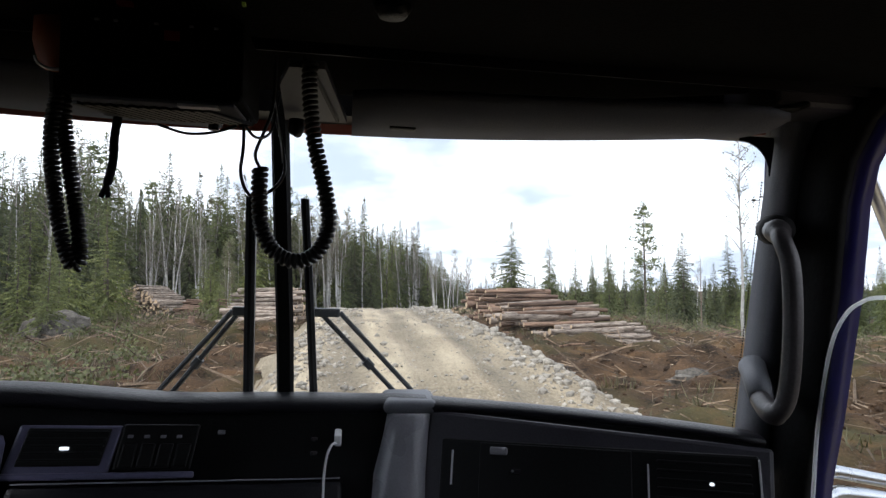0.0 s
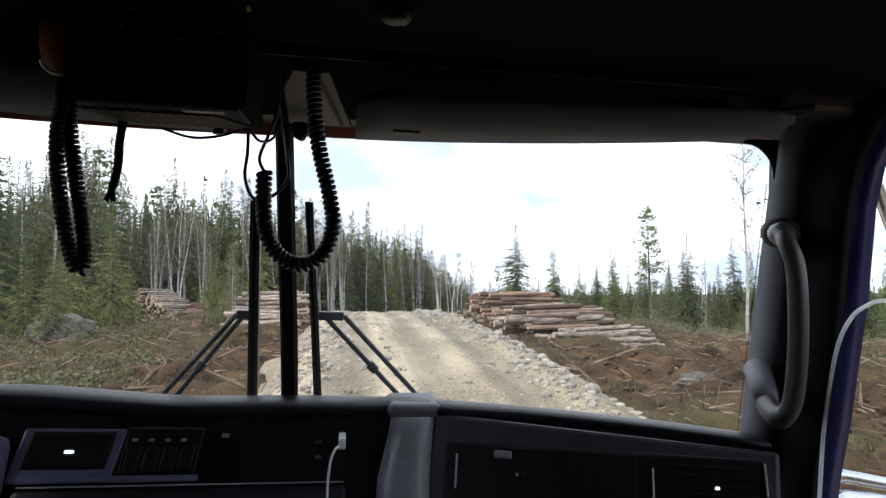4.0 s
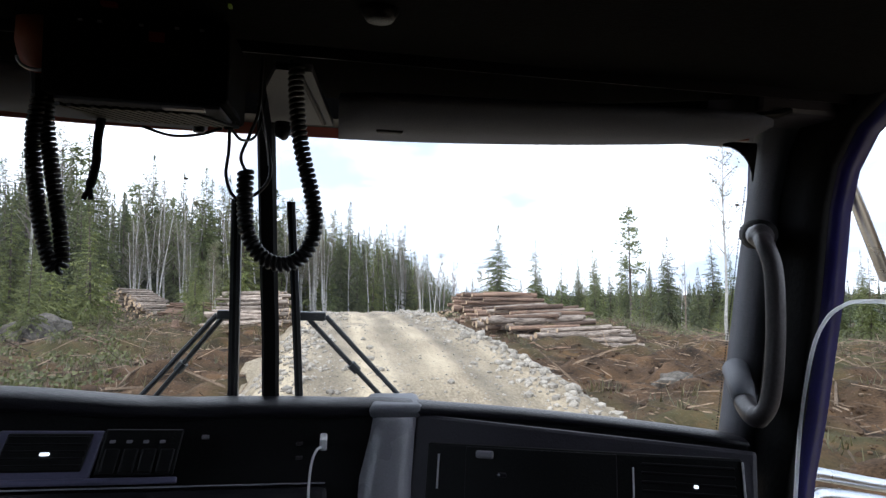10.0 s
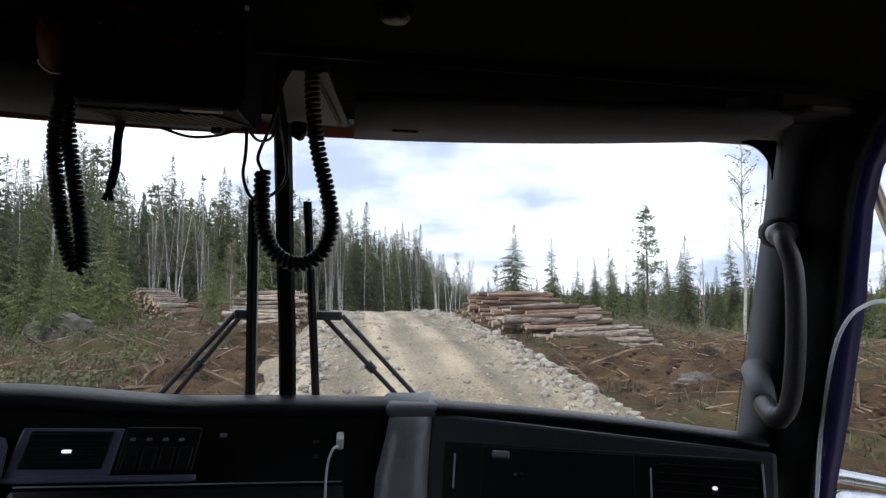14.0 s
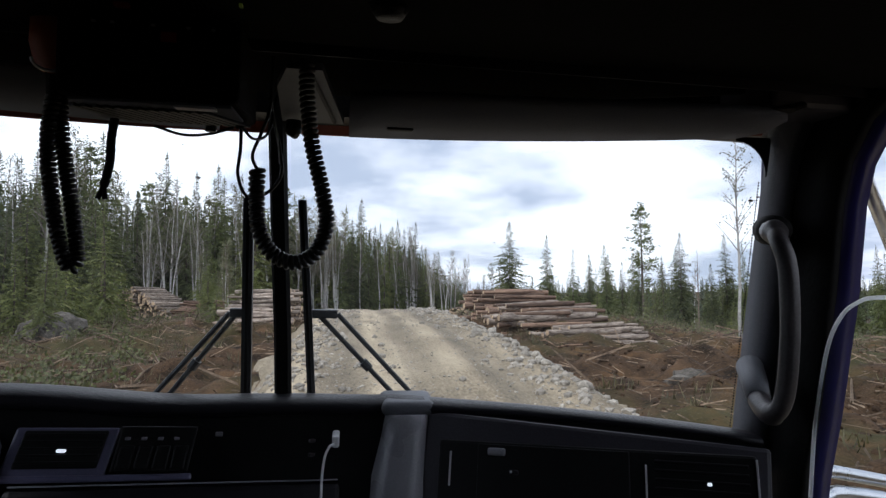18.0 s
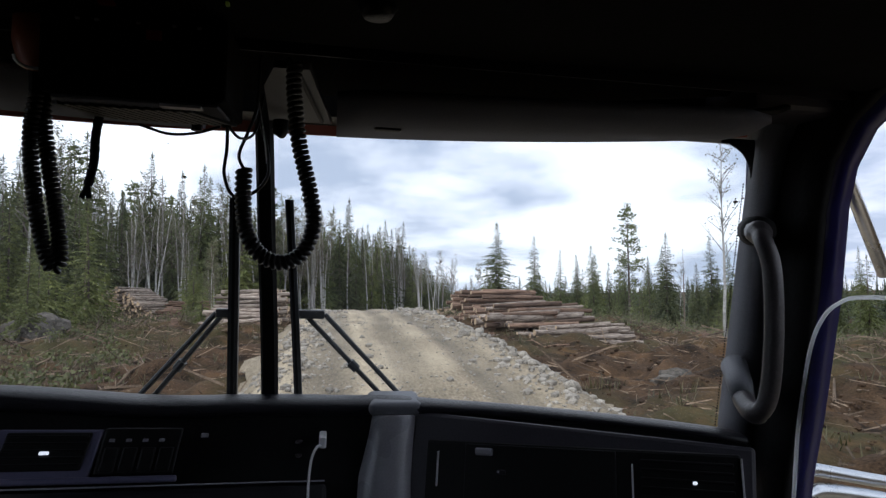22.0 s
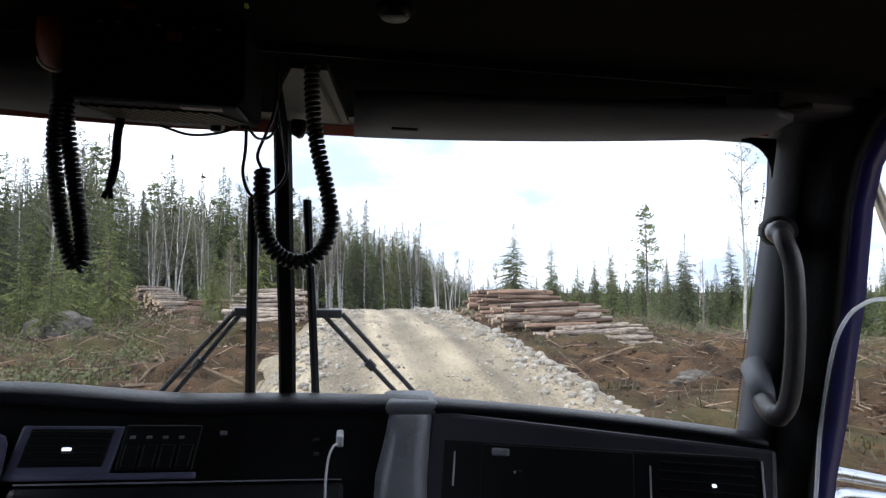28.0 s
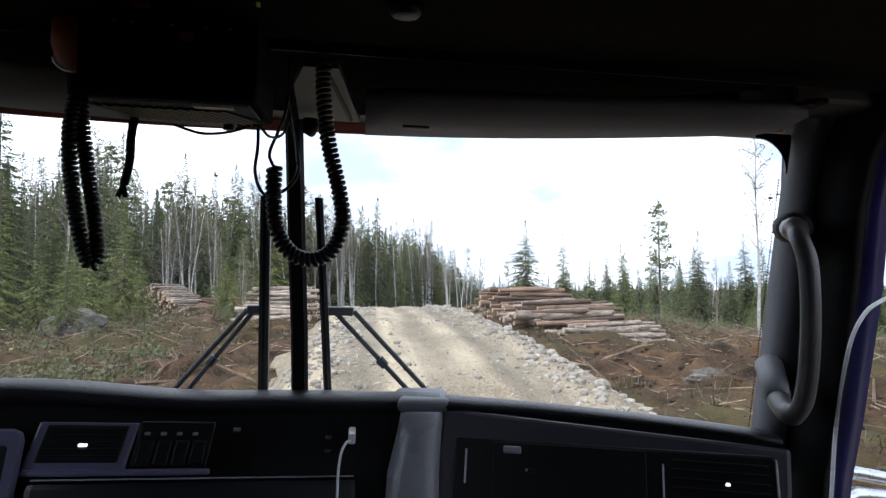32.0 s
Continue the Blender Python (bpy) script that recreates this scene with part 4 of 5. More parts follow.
# ---- logs ----
def log_mesh(name, length, r0, r1, bark, seed):
    g = random.Random(seed)
    k, verts, faces, slots = 10, [], [], []
    stations = 5
    bend = g.uniform(-0.04, 0.04)
    for s in range(stations + 1):
        t = s / stations
        r = (r0 + (r1 - r0) * t)
        for i in range(k):
            a = 2 * math.pi * i / k
            q = r * (1 + g.uniform(-0.07, 0.07))
            verts.append((q * math.cos(a) + bend * math.sin(math.pi * t), q * math.sin(a), (t - 0.5) * length))
    for s in range(stations):
        for i in range(k):
            faces.append((s * k + i, s * k + (i + 1) % k, (s + 1) * k + (i + 1) % k, (s + 1) * k + i)); slots.append(0)
    faces.append(tuple(range(k))[::-1]); slots.append(1)
    faces.append(tuple(stations * k + i for i in range(k))); slots.append(1)
    me = bpy.data.meshes.new(name)
    me.from_pydata(verts, [], faces)
    me.materials.append(bark); me.materials.append(CUT)
    me.polygons.foreach_set("material_index", slots)
    for i, p in enumerate(me.polygons):
        p.use_smooth = slots[i] == 0
    return me


LOGS = {}
for kind, bark, r in (("birch", BARK_BIRCH, 0.125), ("spruce", BARK_RED, 0.12), ("thin", BARK_RED, 0.062), ("saw", BARK_RED, 0.095), ("pulp", BARK_BIRCH, 0.10)):
    LOGS[kind] = [(log_mesh("log", 1.0, r * q, r * q * g, bark, i * 7 + len(kind)), r * q) for i, (q, g) in enumerate(((1.0, 0.9), (1.3, 0.8), (0.72, 0.85), (1.12, 0.8), (0.88, 0.93)))]


def log_pile(label, kinds, at, yaw, length, base, layers, spread=0.0, slope=0.6, seed=1, tilt=3):
    """A heap of logs that lie side by side along x of the pile (turned by yaw), in layers that narrow upwards."""
    g = random.Random(seed)
    x0, y0 = at
    pile = thing("log_pile", label, "log pile", "log piles", at=Matrix.Translation((x0, y0, 0)) @ pose(0, 0, 0, 0, 0, yaw))
    c, s = math.cos(radians(yaw)), math.sin(radians(yaw))
    heights, below = {}, {}
    step = 2.05 * sum(r for k in kinds for _, r in LOGS[k]) / sum(len(LOGS[k]) for k in kinds)
    for layer in range(layers):
        n = int(base - layer * 2 * slope)
        if n < 1:
            break
        below, heights = heights, {}
        for i in range(n):
            kind = g.choice(kinds)
            me, r = g.choice(LOGS[kind])
            v = (i - (n - 1) / 2) * step * 1.02 + g.uniform(-0.05, 0.05)
            u = g.uniform(-spread, spread)
            wx, wy = x0 + u * c - v * s, y0 + u * s + v * c
            gz = min(land_z(wx, wy), land_z(x0 - v * s, y0 + v * c)) if layer == 0 else None
            key = round(v / step)
            if layer == 0:
                z = gz + r * 0.9
            else:
                under = [below[q] for q in (key - 1, key, key + 1) if q in below]
                z = (max(under) if under else land_z(wx, wy)) + step * 0.80
            ln = length * g.uniform(0.86, 1.06)
            o = new("log", me)
            o.parent = pile
            turn = pose(0, 0, 0, 0, 90 + g.uniform(-1, 1) * (1.2 + 0.16 * tilt), g.uniform(-tilt, tilt)) @ pose(0, 0, 0, 0, 0, g.uniform(0, 360))
            if g.random() < 0.5:
                turn = turn @ pose(0, 0, 0, 180, 0, 0)
            o.matrix_local = Matrix.Translation((u, v, z)) @ turn @ Matrix.Diagonal((1, 1, ln, 1))
            heights[key] = z
    return pile


# Beside the road on the passenger side.
log_pile("low heap of grey birch logs at the foot of the pile", ["birch", "pulp"], (9.7, 18.4), 5, 3.3, 11, 4, 0.7, 1.6, 11, 13)
log_pile("pile of grey and reddish logs with staggered ends", ["birch", "saw", "pulp"], (8.9, 22.6), 1, 3.3, 21, 6, 1.0, 1.7, 16, 12)
log_pile("tall pile of reddish spruce logs with cut ends", ["saw", "spruce"], (8.8, 28.2), 3, 3.4, 25, 7, 0.95, 1.6, 15, 10)
log_pile("tall stack of thin brown spruce logs", ["thin"], (10.9, 35.4), -4, 4.3, 38, 15, 0.5, 1.15, 12, 4)
log_pile("low pile of spruce logs with cut ends", ["spruce", "thin"], (10.4, 54.0), 70, 3.0, 18, 6, 0.4, 1.0, 13, 9)
log_pile("low pile of long thin brown logs", ["thin"], (15.6, 54.6), -3, 6.0, 24, 10, 0.3, 0.85, 14, 3)
# Beside the road on the driver side.
log_pile("pile of pale birch logs", ["birch", "birch", "pulp"], (-4.6, 34.2), -8, 3.3, 32, 9, 0.6, 1.8, 21, 10)
log_pile("pile of long thin reddish logs", ["thin", "saw"], (-8.6, 42.4), -6, 5.0, 34, 12, 0.9, 1.2, 22, 8)
log_pile("stack of grey pulpwood with cut ends", ["pulp"], (-15.2, 45.5), 62, 3.0, 44, 15, 0.3, 1.3, 23, 5)
log_pile("low heap of brown logs at the edge of the yard", ["spruce", "thin"], (0.2, 76.0), 6, 4.6, 14, 6, 0.5, 1.0, 24, 9)
log_pile("pile of white birch logs in the slash beside the road", ["birch"], (-7.0, -41.0), 62, 3.6, 18, 7, 0.3, 1.0, 25, 6)


# ---- trees ----
def spray(verts, faces, p, d, size, g):
    """A small clump of needles: two narrow triangles that point outwards."""
    side = d.cross(Vector((g.uniform(-1, 1), g.uniform(-1, 1), g.uniform(-0.2, 1)))).normalized() * size * 0.34
    k = len(verts)
    tip = p + d * size
    verts += [p - side * 0.5, p + side * 0.5, tip + side * 0.35, tip - side * 0.35 - Vector((0, 0, size * 0.25))]
    faces.append((k, k + 1, k + 2)); faces.append((k, k + 2, k + 3))


def conifer(seed, h, width, bare, density=1.0, ragged=0.25, blunt=0.9):
    """Trunk points and crown of a spruce or fir: whorls of drooping branches set with needle clumps."""
    g = random.Random(seed)
    verts, faces = [], []
    z = h * bare
    while z < h * 0.985:
        t = (z - h * bare) / (h * (1 - bare))
        reach = width * (1 - t) ** blunt * (0.35 + 0.65 * min(1, t * 6 + 0.35)) * g.uniform(1 - ragged, 1 + ragged * 0.5) + 0.03
        for b in range(max(3, int((4 + 3 * (1 - t)) * density))):
            a = g.uniform(0, 2 * math.pi)
            ln = reach * g.uniform(0.65, 1.1)
            rise = 0.35 * t - 0.32 * (1 - t) + g.uniform(-0.12, 0.12)
            d = Vector((math.cos(a), math.sin(a), rise)).normalized()
            n = max(2, int(ln / 0.17))
            for i in range(n):
                s = (i + 0.6) / n
                p = Vector((0, 0, z)) + d * ln * s - Vector((0, 0, 0.18 * ln * s * s))
                for q in (-1, 1):
                    e = (d + Vector((-d.y, d.x, 0)) * q * g.uniform(0.35, 1.0) - Vector((0, 0, g.uniform(0.0, 0.5)))).normalized()
                    spray(verts, faces, p, e, g.uniform(0.16, 0.30) * (0.30 + 0.9 * (1 - t)), g)
        z += g.uniform(0.13, 0.24) * (1 - 0.4 * t) / max(0.6, density)
    for a in (0.0, 2.1, 4.2):
        k = len(verts)
        verts += [Vector((0.05 * math.cos(a), 0.05 * math.sin(a), h - 0.5)), Vector((0.05 * math.cos(a + 2), 0.05 * math.sin(a + 2), h - 0.5)), Vector((0, 0, h + 0.15))]
        faces.append((k, k + 1, k + 2))
    return verts, faces


def trunk_bm(h, r, lean=0.0, seed=0):
    g = random.Random(seed)
    return tube([(lean * t * t * h + g.uniform(-0.03, 0.03) * h * 0.1, g.uniform(-0.03, 0.03) * h * 0.1 * t, h * t - 0.3 * (t == 0)) for t in (0, 0.15, 0.35, 0.6, 0.8, 1.0)], [r * 1.25, r, r * 0.82, r * 0.55, r * 0.3, r * 0.06], 7)


def make_conifer(name, label, seed, h, width, bare, mat, r=0.09, **kw):
    t = thing(name, label, "tree", name + " trees")
    part("trunk", trunk_bm(h, r, seed=seed), TRUNK, t, "", True)
    raw("crown", *conifer(seed, h, width, bare, **kw), mat, t)
    return t


def make_pine(name, label, seed, h, r=0.11):
    g = random.Random(seed)
    t = thing(name, label, "tree", name + " trees")
    part("trunk", trunk_bm(h, r, seed=seed), TRUNK, t, "", True)
    verts, faces = [], []
    for i in range(90):
        z = h * g.uniform(0.30, 0.99)
        k = (z / h - 0.30) / 0.69
        ln = (1.1 * math.sin(math.pi * min(1, 0.3 + 0.68 * k)) + 0.2) * g.uniform(0.45, 1.1)
        a = g.uniform(0, 6.283)
        d = Vector((math.cos(a), math.sin(a), g.uniform(0.0, 0.45))).normalized()
        for j in range(int(5 + ln * 14)):
            s = g.uniform(0.35, 1.05)
            p = Vector((0, 0, z)) + d * ln * s + Vector((g.gauss(0, 0.1), g.gauss(0, 0.1), g.gauss(0, 0.08)))
            spray(verts, faces, p, Vector((g.uniform(-1, 1), g.uniform(-1, 1), g.uniform(-0.2, 1))).normalized(), g.uniform(0.16, 0.26), g)
    raw("crown", verts, faces, SPRUCE, t)
    return t


def make_birch(name, label, seed, h, stems=1, leaves=1.0, r=0.085, fork=0.42, twig=None):
    """A white trunk, or several, with fine rising branches and a thin haze of young leaves."""
    g = random.Random(seed)
    t = thing(name, label, "tree", name + " trees")
    tw, tf, lv, lf = [], [], [], []
    for s in range(stems):
        a = g.uniform(0, 6.283)
        ln = g.uniform(0.02, 0.10) * (1.5 if stems > 1 else 0.8)
        pts = [Vector((math.cos(a) * (0.15 * (stems > 1) + ln * h * q ** 1.3) + g.uniform(-0.05, 0.05), math.sin(a) * (0.15 * (stems > 1) + ln * h * q ** 1.3) + g.uniform(-0.05, 0.05), h * q * (1 - 0.06 * s) - 0.3 * (q == 0))) for q in (0, 0.12, 0.25, 0.4, 0.55, 0.7, 0.85, 1.0)]
        rr = [r * (1 - 0.9 * i / 7) for i in range(8)]
        part("trunk", tube(pts, rr, 7), TRUNK_BIRCH, t, "", True)
        for b in range(34):
            q = g.uniform(fork, 1.0) * 6.99
            i = int(q)
            p = pts[i].lerp(pts[i + 1], q - i)
            az = g.uniform(0, 6.283)
            ln2 = (1 - q / 7.6) * h * 0.28 * g.uniform(0.5, 1.1) + 0.25
            d = Vector((math.cos(az), math.sin(az), g.uniform(0.7, 1.7))).normalized()
            bow = d.cross(Vector((0, 0, 1))).normalized()
            mid, end = p + d * ln2 * 0.5, p + d * ln2 + Vector((0, 0, -0.06 * ln2))
            for u, v, w in ((p, mid, 0.022), (mid, end, 0.013)):
                for e in (bow, d.cross(bow)):
                    k = len(tw)
                    tw += [u - e * w, u + e * w, v + e * w * 0.5, v - e * w * 0.5]
                    tf.append((k, k + 1, k + 2, k + 3))
            for j in range(5):
                u = p.lerp(end, g.uniform(0.3, 1))
                e = Vector((g.uniform(-1, 1), g.uniform(-1, 1), g.uniform(0.2, 1.2))).normalized()
                v = u + e * g.uniform(0.15, 0.45)
                k = len(tw)
                tw += [u - bow * 0.006, u + bow * 0.006, v]
                tf.append((k, k + 1, k + 2))
                for m in range(int(3 * leaves)):
                    c = u.lerp(v, g.random()) + Vector((g.gauss(0, 0.09), g.gauss(0, 0.09), g.gauss(0, 0.09)))
                    f = Vector((g.uniform(-1, 1), g.uniform(-1, 1), g.uniform(-1, 1))).normalized() * 0.05
                    o = f.orthogonal().normalized() * 0.035
                    k = len(lv)
                    lv += [c - f, c + o, c + f, c - o]
                    lf.append((k, k + 1, k + 2, k + 3))
    raw("branches", tw, tf, twig or BIRCH_TWIG, t)
    if lv:
        raw("crown", lv, lf, BUD, t)
    return t


def make_snag(name, label, seed, h):
    g = random.Random(seed)
    t = thing(name, label, "tree", name + " trees")
    part("trunk", trunk_bm(h, 0.055, g.uniform(-0.03, 0.03), seed), TWIG, t, "", True)
    tw, tf = [], []
    for b in range(30):
        z, a = h * g.uniform(0.3, 0.97), g.uniform(0, 6.283)
        d = Vector((math.cos(a), math.sin(a), g.uniform(-0.3, 0.3)))
        p, v = Vector((0, 0, z)), Vector((0, 0, z)) + d * g.uniform(0.2, 0.7) * (1.2 - z / h)
        k = len(tw)
        tw += [p - Vector((0, 0, 0.012)), p + Vector((0, 0, 0.012)), v]
        tf.append((k, k + 1, k + 2))
    raw("branches", tw, tf, TWIG, t)
    return t


kinds = {
    "spruce": [make_conifer("spruce", "tall dark green spruce with drooping branches", 31 + i, h, w, b, SPRUCE, ragged=rg, density=dn) for i, (h, w, b, rg, dn) in enumerate(((10.5, 2.0, 0.08, 0.4, 1.3), (9.4, 2.0, 0.08, 0.45, 1.3), (11.2, 1.7, 0.14, 0.5, 1.25), (8.2, 1.9, 0.04, 0.3, 1.3)))],
    "lone": [make_conifer("spruce", "lone tall spruce with open tiered branches beside the log yard", 47, 10.4, 2.9, 0.06, SPRUCE, ragged=0.55, density=1.5, blunt=0.9)],
    "fir": [make_conifer("fir", "young green fir tree with dense branches", 51 + i, h, w, 0.03, FIR, r=0.05, ragged=0.2, density=1.1) for i, (h, w) in enumerate(((3.2, 1.2), (5.2, 1.5), (2.2, 0.9)))],
    "larch": [make_conifer("larch", "tall feathery yellow-green larch", 151 + i, h, 1.7, 0.12, FIR, r=0.08, ragged=0.5, density=1.0, blunt=0.8) for i, h in enumerate((9.0, 7.6))],
    "pole": [make_conifer("spruce", "slender spruce pole with sparse short branches", 61 + i, h, 0.95, 0.3, SPRUCE, r=0.06, ragged=0.5, density=0.9) for i, h in enumerate((9.0, 7.4))],
    "pine": [make_pine("pine", "tall pine with a bare lower trunk", 71 + i, h) for i, h in enumerate((9.6, 8.2))],
    "birch": [make_birch("birch", "slender white birch with bare spring branches", 81 + i, h, st, lv) for i, (h, st, lv) in enumerate(((9.5, 1, 0.7), (8.6, 1, 0.5), (10.2, 5, 0.6), (9.0, 2, 0.8)))],
    "poplar": [make_birch("poplar", "young poplar hazed with pale green leaves", 91 + i, h, 1, 2.4, 0.055, 0.3, TWIG) for i, h in enumerate((7.6, 6.2))],
    "snag": [make_snag("snag", "dead grey standing trunk with broken twigs", 95 + i, h) for i, h in enumerate((7.0, 5.2))],
}
used = {k: 0 for k in kinds}


def plant(kind, x, y, scale=1.0, which=None, label=None):
    """Sets a tree on the ground; the first of each mesh is the original."""
    lst = kinds[kind]
    i = used[kind]
    used[kind] += 1
    j = which if which is not None else i % len(lst)
    src = lst[j]
    m = Matrix.Translation((x, y, land_z(x, y) - 0.05)) @ pose(0, 0, 0, rng.uniform(-1.5, 1.5), rng.uniform(-1.5, 1.5), rng.uniform(0, 360))
    if "placed" not in src:
        src["placed"] = 1
        src.matrix_world = m @ Matrix.Scale(scale, 4)
        t = src
    else:
        t = copy_thing(src, m)
        t.scale = (scale,) * 3
    if label:
        t["label"] = label
    return t


def bearing(angle, d):
    """A place seen from the truck: degrees to the right of straight ahead, metres off."""
    return d * math.sin(radians(angle)), d * math.cos(radians(angle))


# Trees that stand alone beyond the log piles.
plant("lone", *bearing(15.4, 80), 1.32)
plant("fir", *bearing(14.6, 80), 1.35, 1)
for angle, d, kind, size, which in ((17.7, 78, "spruce", 0.8, 3), (19.2, 75, "spruce", 0.8, 1), (19.9, 77, "pole", 0.8, 1), (22.1, 70, "spruce", 0.78, 3), (23.3, 71, "pole", 0.9, 0),
                                    (24.9, 66, "spruce", 1.0, 1), (26.2, 67, "pole", 1.05, 1), (28.2, 62, "pine", 1.36, 0), (29.0, 64, "snag", 0.9, 0), (30.0, 62, "pole", 0.95, 1), (31.7, 56, "spruce", 1.0, 1),
                                    (32.6, 60, "birch", 0.72, 0), (33.4, 52, "snag", 1.12, 0), (34.2, 58, "spruce", 0.7, 1), (40.8, 50, "spruce", 0.72, 0), (42.0, 52, "pine", 0.8, 1), (43.3, 47, "spruce", 0.7, 3),
                                    (40.2, 26, "birch", 0.98, 0), (43.2, 27.5, "snag", 1.2, 1), (31.0, 66, "spruce", 0.95, 1), (27.2, 72, "spruce", 0.8, 2), (35.0, 70, "spruce", 1.0, 0), (41.6, 60, "birch", 0.8, 1), (38.0, 60, "pine", 0.9, 0), (36.6, 66, "spruce", 0.8, 2)):
    plant(kind, *bearing(angle, d), size, which)
for i in range(120):
    a = rng.uniform(16.5, 52)
    plant(rng.choice(("fir", "fir", "spruce", "larch", "pole", "pole", "spruce")), *bearing(a, rng.uniform(56, 84)), rng.uniform(0.46, 0.9), None)
for i in range(26):
    plant("fir", *bearing(rng.uniform(17, 46), rng.uniform(50, 62)), rng.uniform(0.4, 0.8))
for i in range(30):
    plant(rng.choice(("birch", "birch", "snag", "poplar")), *bearing(rng.uniform(7.5, 16), rng.uniform(92, 116)), rng.uniform(0.7, 1.2))
# Young trees on the driver side of the clearing.
for angle, d, kind, size, which in ((-25.4, 33, "fir", 1.05, 1), (-26.6, 30, "fir", 0.9, 1), (-23.2, 37, "larch", 0.52, 1), (-20.4, 40, "fir", 0.8, 1), (-13.6, 46, "larch", 0.7, 1),
                                    (-13.3, 47, "pole", 0.78, 0), (-12.9, 49, "snag", 0.9, 1), (-12.6, 52, "fir", 1.1, 1), (-22.0, 44, "snag", 1.0, 0), (-28.0, 26, "larch", 0.5, 0)):
    plant(kind, *bearing(angle, d), size, which)
def beside_stack():
    """A bearing on the driver side that leaves the woodpile open to view."""
    return rng.uniform(-44, -20.5) if rng.random() < 0.75 else rng.uniform(-14, -10)


for i in range(34):
    plant("fir", *bearing(beside_stack(), rng.uniform(28, 66)), rng.uniform(0.3, 0.8))
for angle, d, kind, size, which in ((-27.5, 44, "larch", 1.0, 0), (-25.0, 48, "spruce", 0.95, 3), (-23.4, 52, "larch", 1.1, 1), (-29.5, 40, "spruce", 0.85, 3), (-31.5, 36, "larch", 0.95, 0), (-21.6, 58, "spruce", 0.9, 1), (-33.5, 33, "fir", 1.4, 1), (-36, 30, "larch", 0.9, 1)):
    plant(kind, *bearing(angle, d), size, which)
for i in range(40):
    plant(rng.choice(("poplar", "larch", "fir", "larch", "fir")), *bearing(beside_stack(), rng.uniform(28, 58)), rng.uniform(0.5, 0.95))

# The forest edge, which runs away from the road, and what stands behind it.
edge_of = profile([(-60, 34), (-36, 42), (-27, 50), (-20, 74), (-12, 78), (-6, 83), (0, 91), (7, 103), (11, 118)])
tall = profile([(-60, 14.5), (-27, 15.0), (-21, 18.5), (-14, 19.5), (-8, 19.0), (-1, 17.8), (5, 15.6), (8, 13.0), (11, 10.0)])
MESH_HEIGHT = {"birch": 9.3, "spruce": 9.8, "larch": 8.3, "pole": 8.2, "poplar": 6.9, "pine": 8.9}
for row in range(6):
    a = -52.0
    while a < 9.6:
        d = edge_of(a) + row * 2.7 + rng.uniform(-1.3, 1.3)
        a += math.degrees(rng.uniform(1.5, 2.5) / d)
        pick = rng.random()
        if row < 2 and pick < 0.32:
            kind = "birch"
        elif pick < 0.68:
            kind = "spruce"
        elif pick < 0.80:
            kind = "larch"
        elif pick < 0.88:
            kind = "poplar"
        elif pick < 0.95:
            kind = "birch"
        else:
            kind = "pine"
        h = tall(a) * rng.uniform(0.60, 0.98) * (1.1 if rng.random() < 0.12 else 1.0)
        plant(kind, *bearing(a, d), h / MESH_HEIGHT[kind], rng.choice((0, 1, 3)) if kind == "birch" else None)
for i in range(110):
    a = rng.uniform(-50, 8)
    plant("fir", *bearing(a, edge_of(a) - rng.uniform(-2.0, 4.0)), rng.uniform(0.4, 1.3))
for i in range(22):
    a = rng.uniform(-27, 8)
    plant("birch", *bearing(a, edge_of(a) - rng.uniform(0.5, 4)), rng.uniform(0.8, 1.0) * tall(a) / 11, rng.choice((1, 2, 3)))
for angle, d in ((-17.6, 68), (-13.0, 74), (-3.6, 86), (-2.2, 90), (2.2, 96), (4.6, 98)):
    plant("birch", *bearing(angle, d), 1.15, 2, "clump of white birch trunks at the forest edge")
# The wood beside and behind the road already passed.
for i in range(50):
    x, y = (-rng.uniform(20, 44), rng.uniform(-95, 10)) if i % 5 else (rng.uniform(34, 60), rng.uniform(-95, 20))
    plant(rng.choice(("spruce", "pole", "birch", "poplar", "pine", "fir")), x, y, rng.uniform(0.7, 1.2))


def far_woods(name, label, spots):
    """Distant conifers joined into one sheet of stuff."""
    base = []
    for seed in range(4):
        g = random.Random(300 + seed)
        v, f = [], []
        for i in range(90):
            z = 0.06 + 0.93 * i / 90
            a, w = g.uniform(0, 6.283), 0.19 * (1 - z) ** 0.9 * g.uniform(0.5, 1.2) + 0.012
            p, d = Vector((0, 0, z)), Vector((math.cos(a), math.sin(a), -0.3))
            s = Vector((-d.y, d.x, 0)) * (0.026 * (1 - z) + 0.005)
            k = len(v)
            v += [p + s, p - s, p + d * w - s * 1.3, p + d * w + s * 1.3, p + d * w * 0.8 - Vector((0, 0, 0.045))]
            f += [(k, k + 1, k + 2), (k, k + 2, k + 3), (k + 1, k + 4, k)]
        base.append((np.array([tuple(q) for q in v]), np.array(f)))
    vs, fs, off = [], [], 0
    for x, y, h in spots:
        v, f = base[rng.randrange(4)]
        a = rng.uniform(0, 6.283)
        c, s = math.cos(a), math.sin(a)
        w = v.copy()
        w[:, 0], w[:, 1] = v[:, 0] * c - v[:, 1] * s, v[:, 0] * s + v[:, 1] * c
        w = w * h + np.array((x, y, land_z(x, y) - 0.1))
        vs.append(w); fs.append(f + off); off += len(v)
    verts, tris = np.concatenate(vs), np.concatenate(fs)
    return tagged(raw(name, verts.tolist(), tris.tolist(), HAZY_GREEN, None, label), category="forest", kind="stuff")


spots = []
for i in range(900):
    a = rng.uniform(-60, 7)
    spots.append((*bearing(a, edge_of(a) + rng.uniform(20, 60)), tall(a) * rng.uniform(0.7, 1.0)))
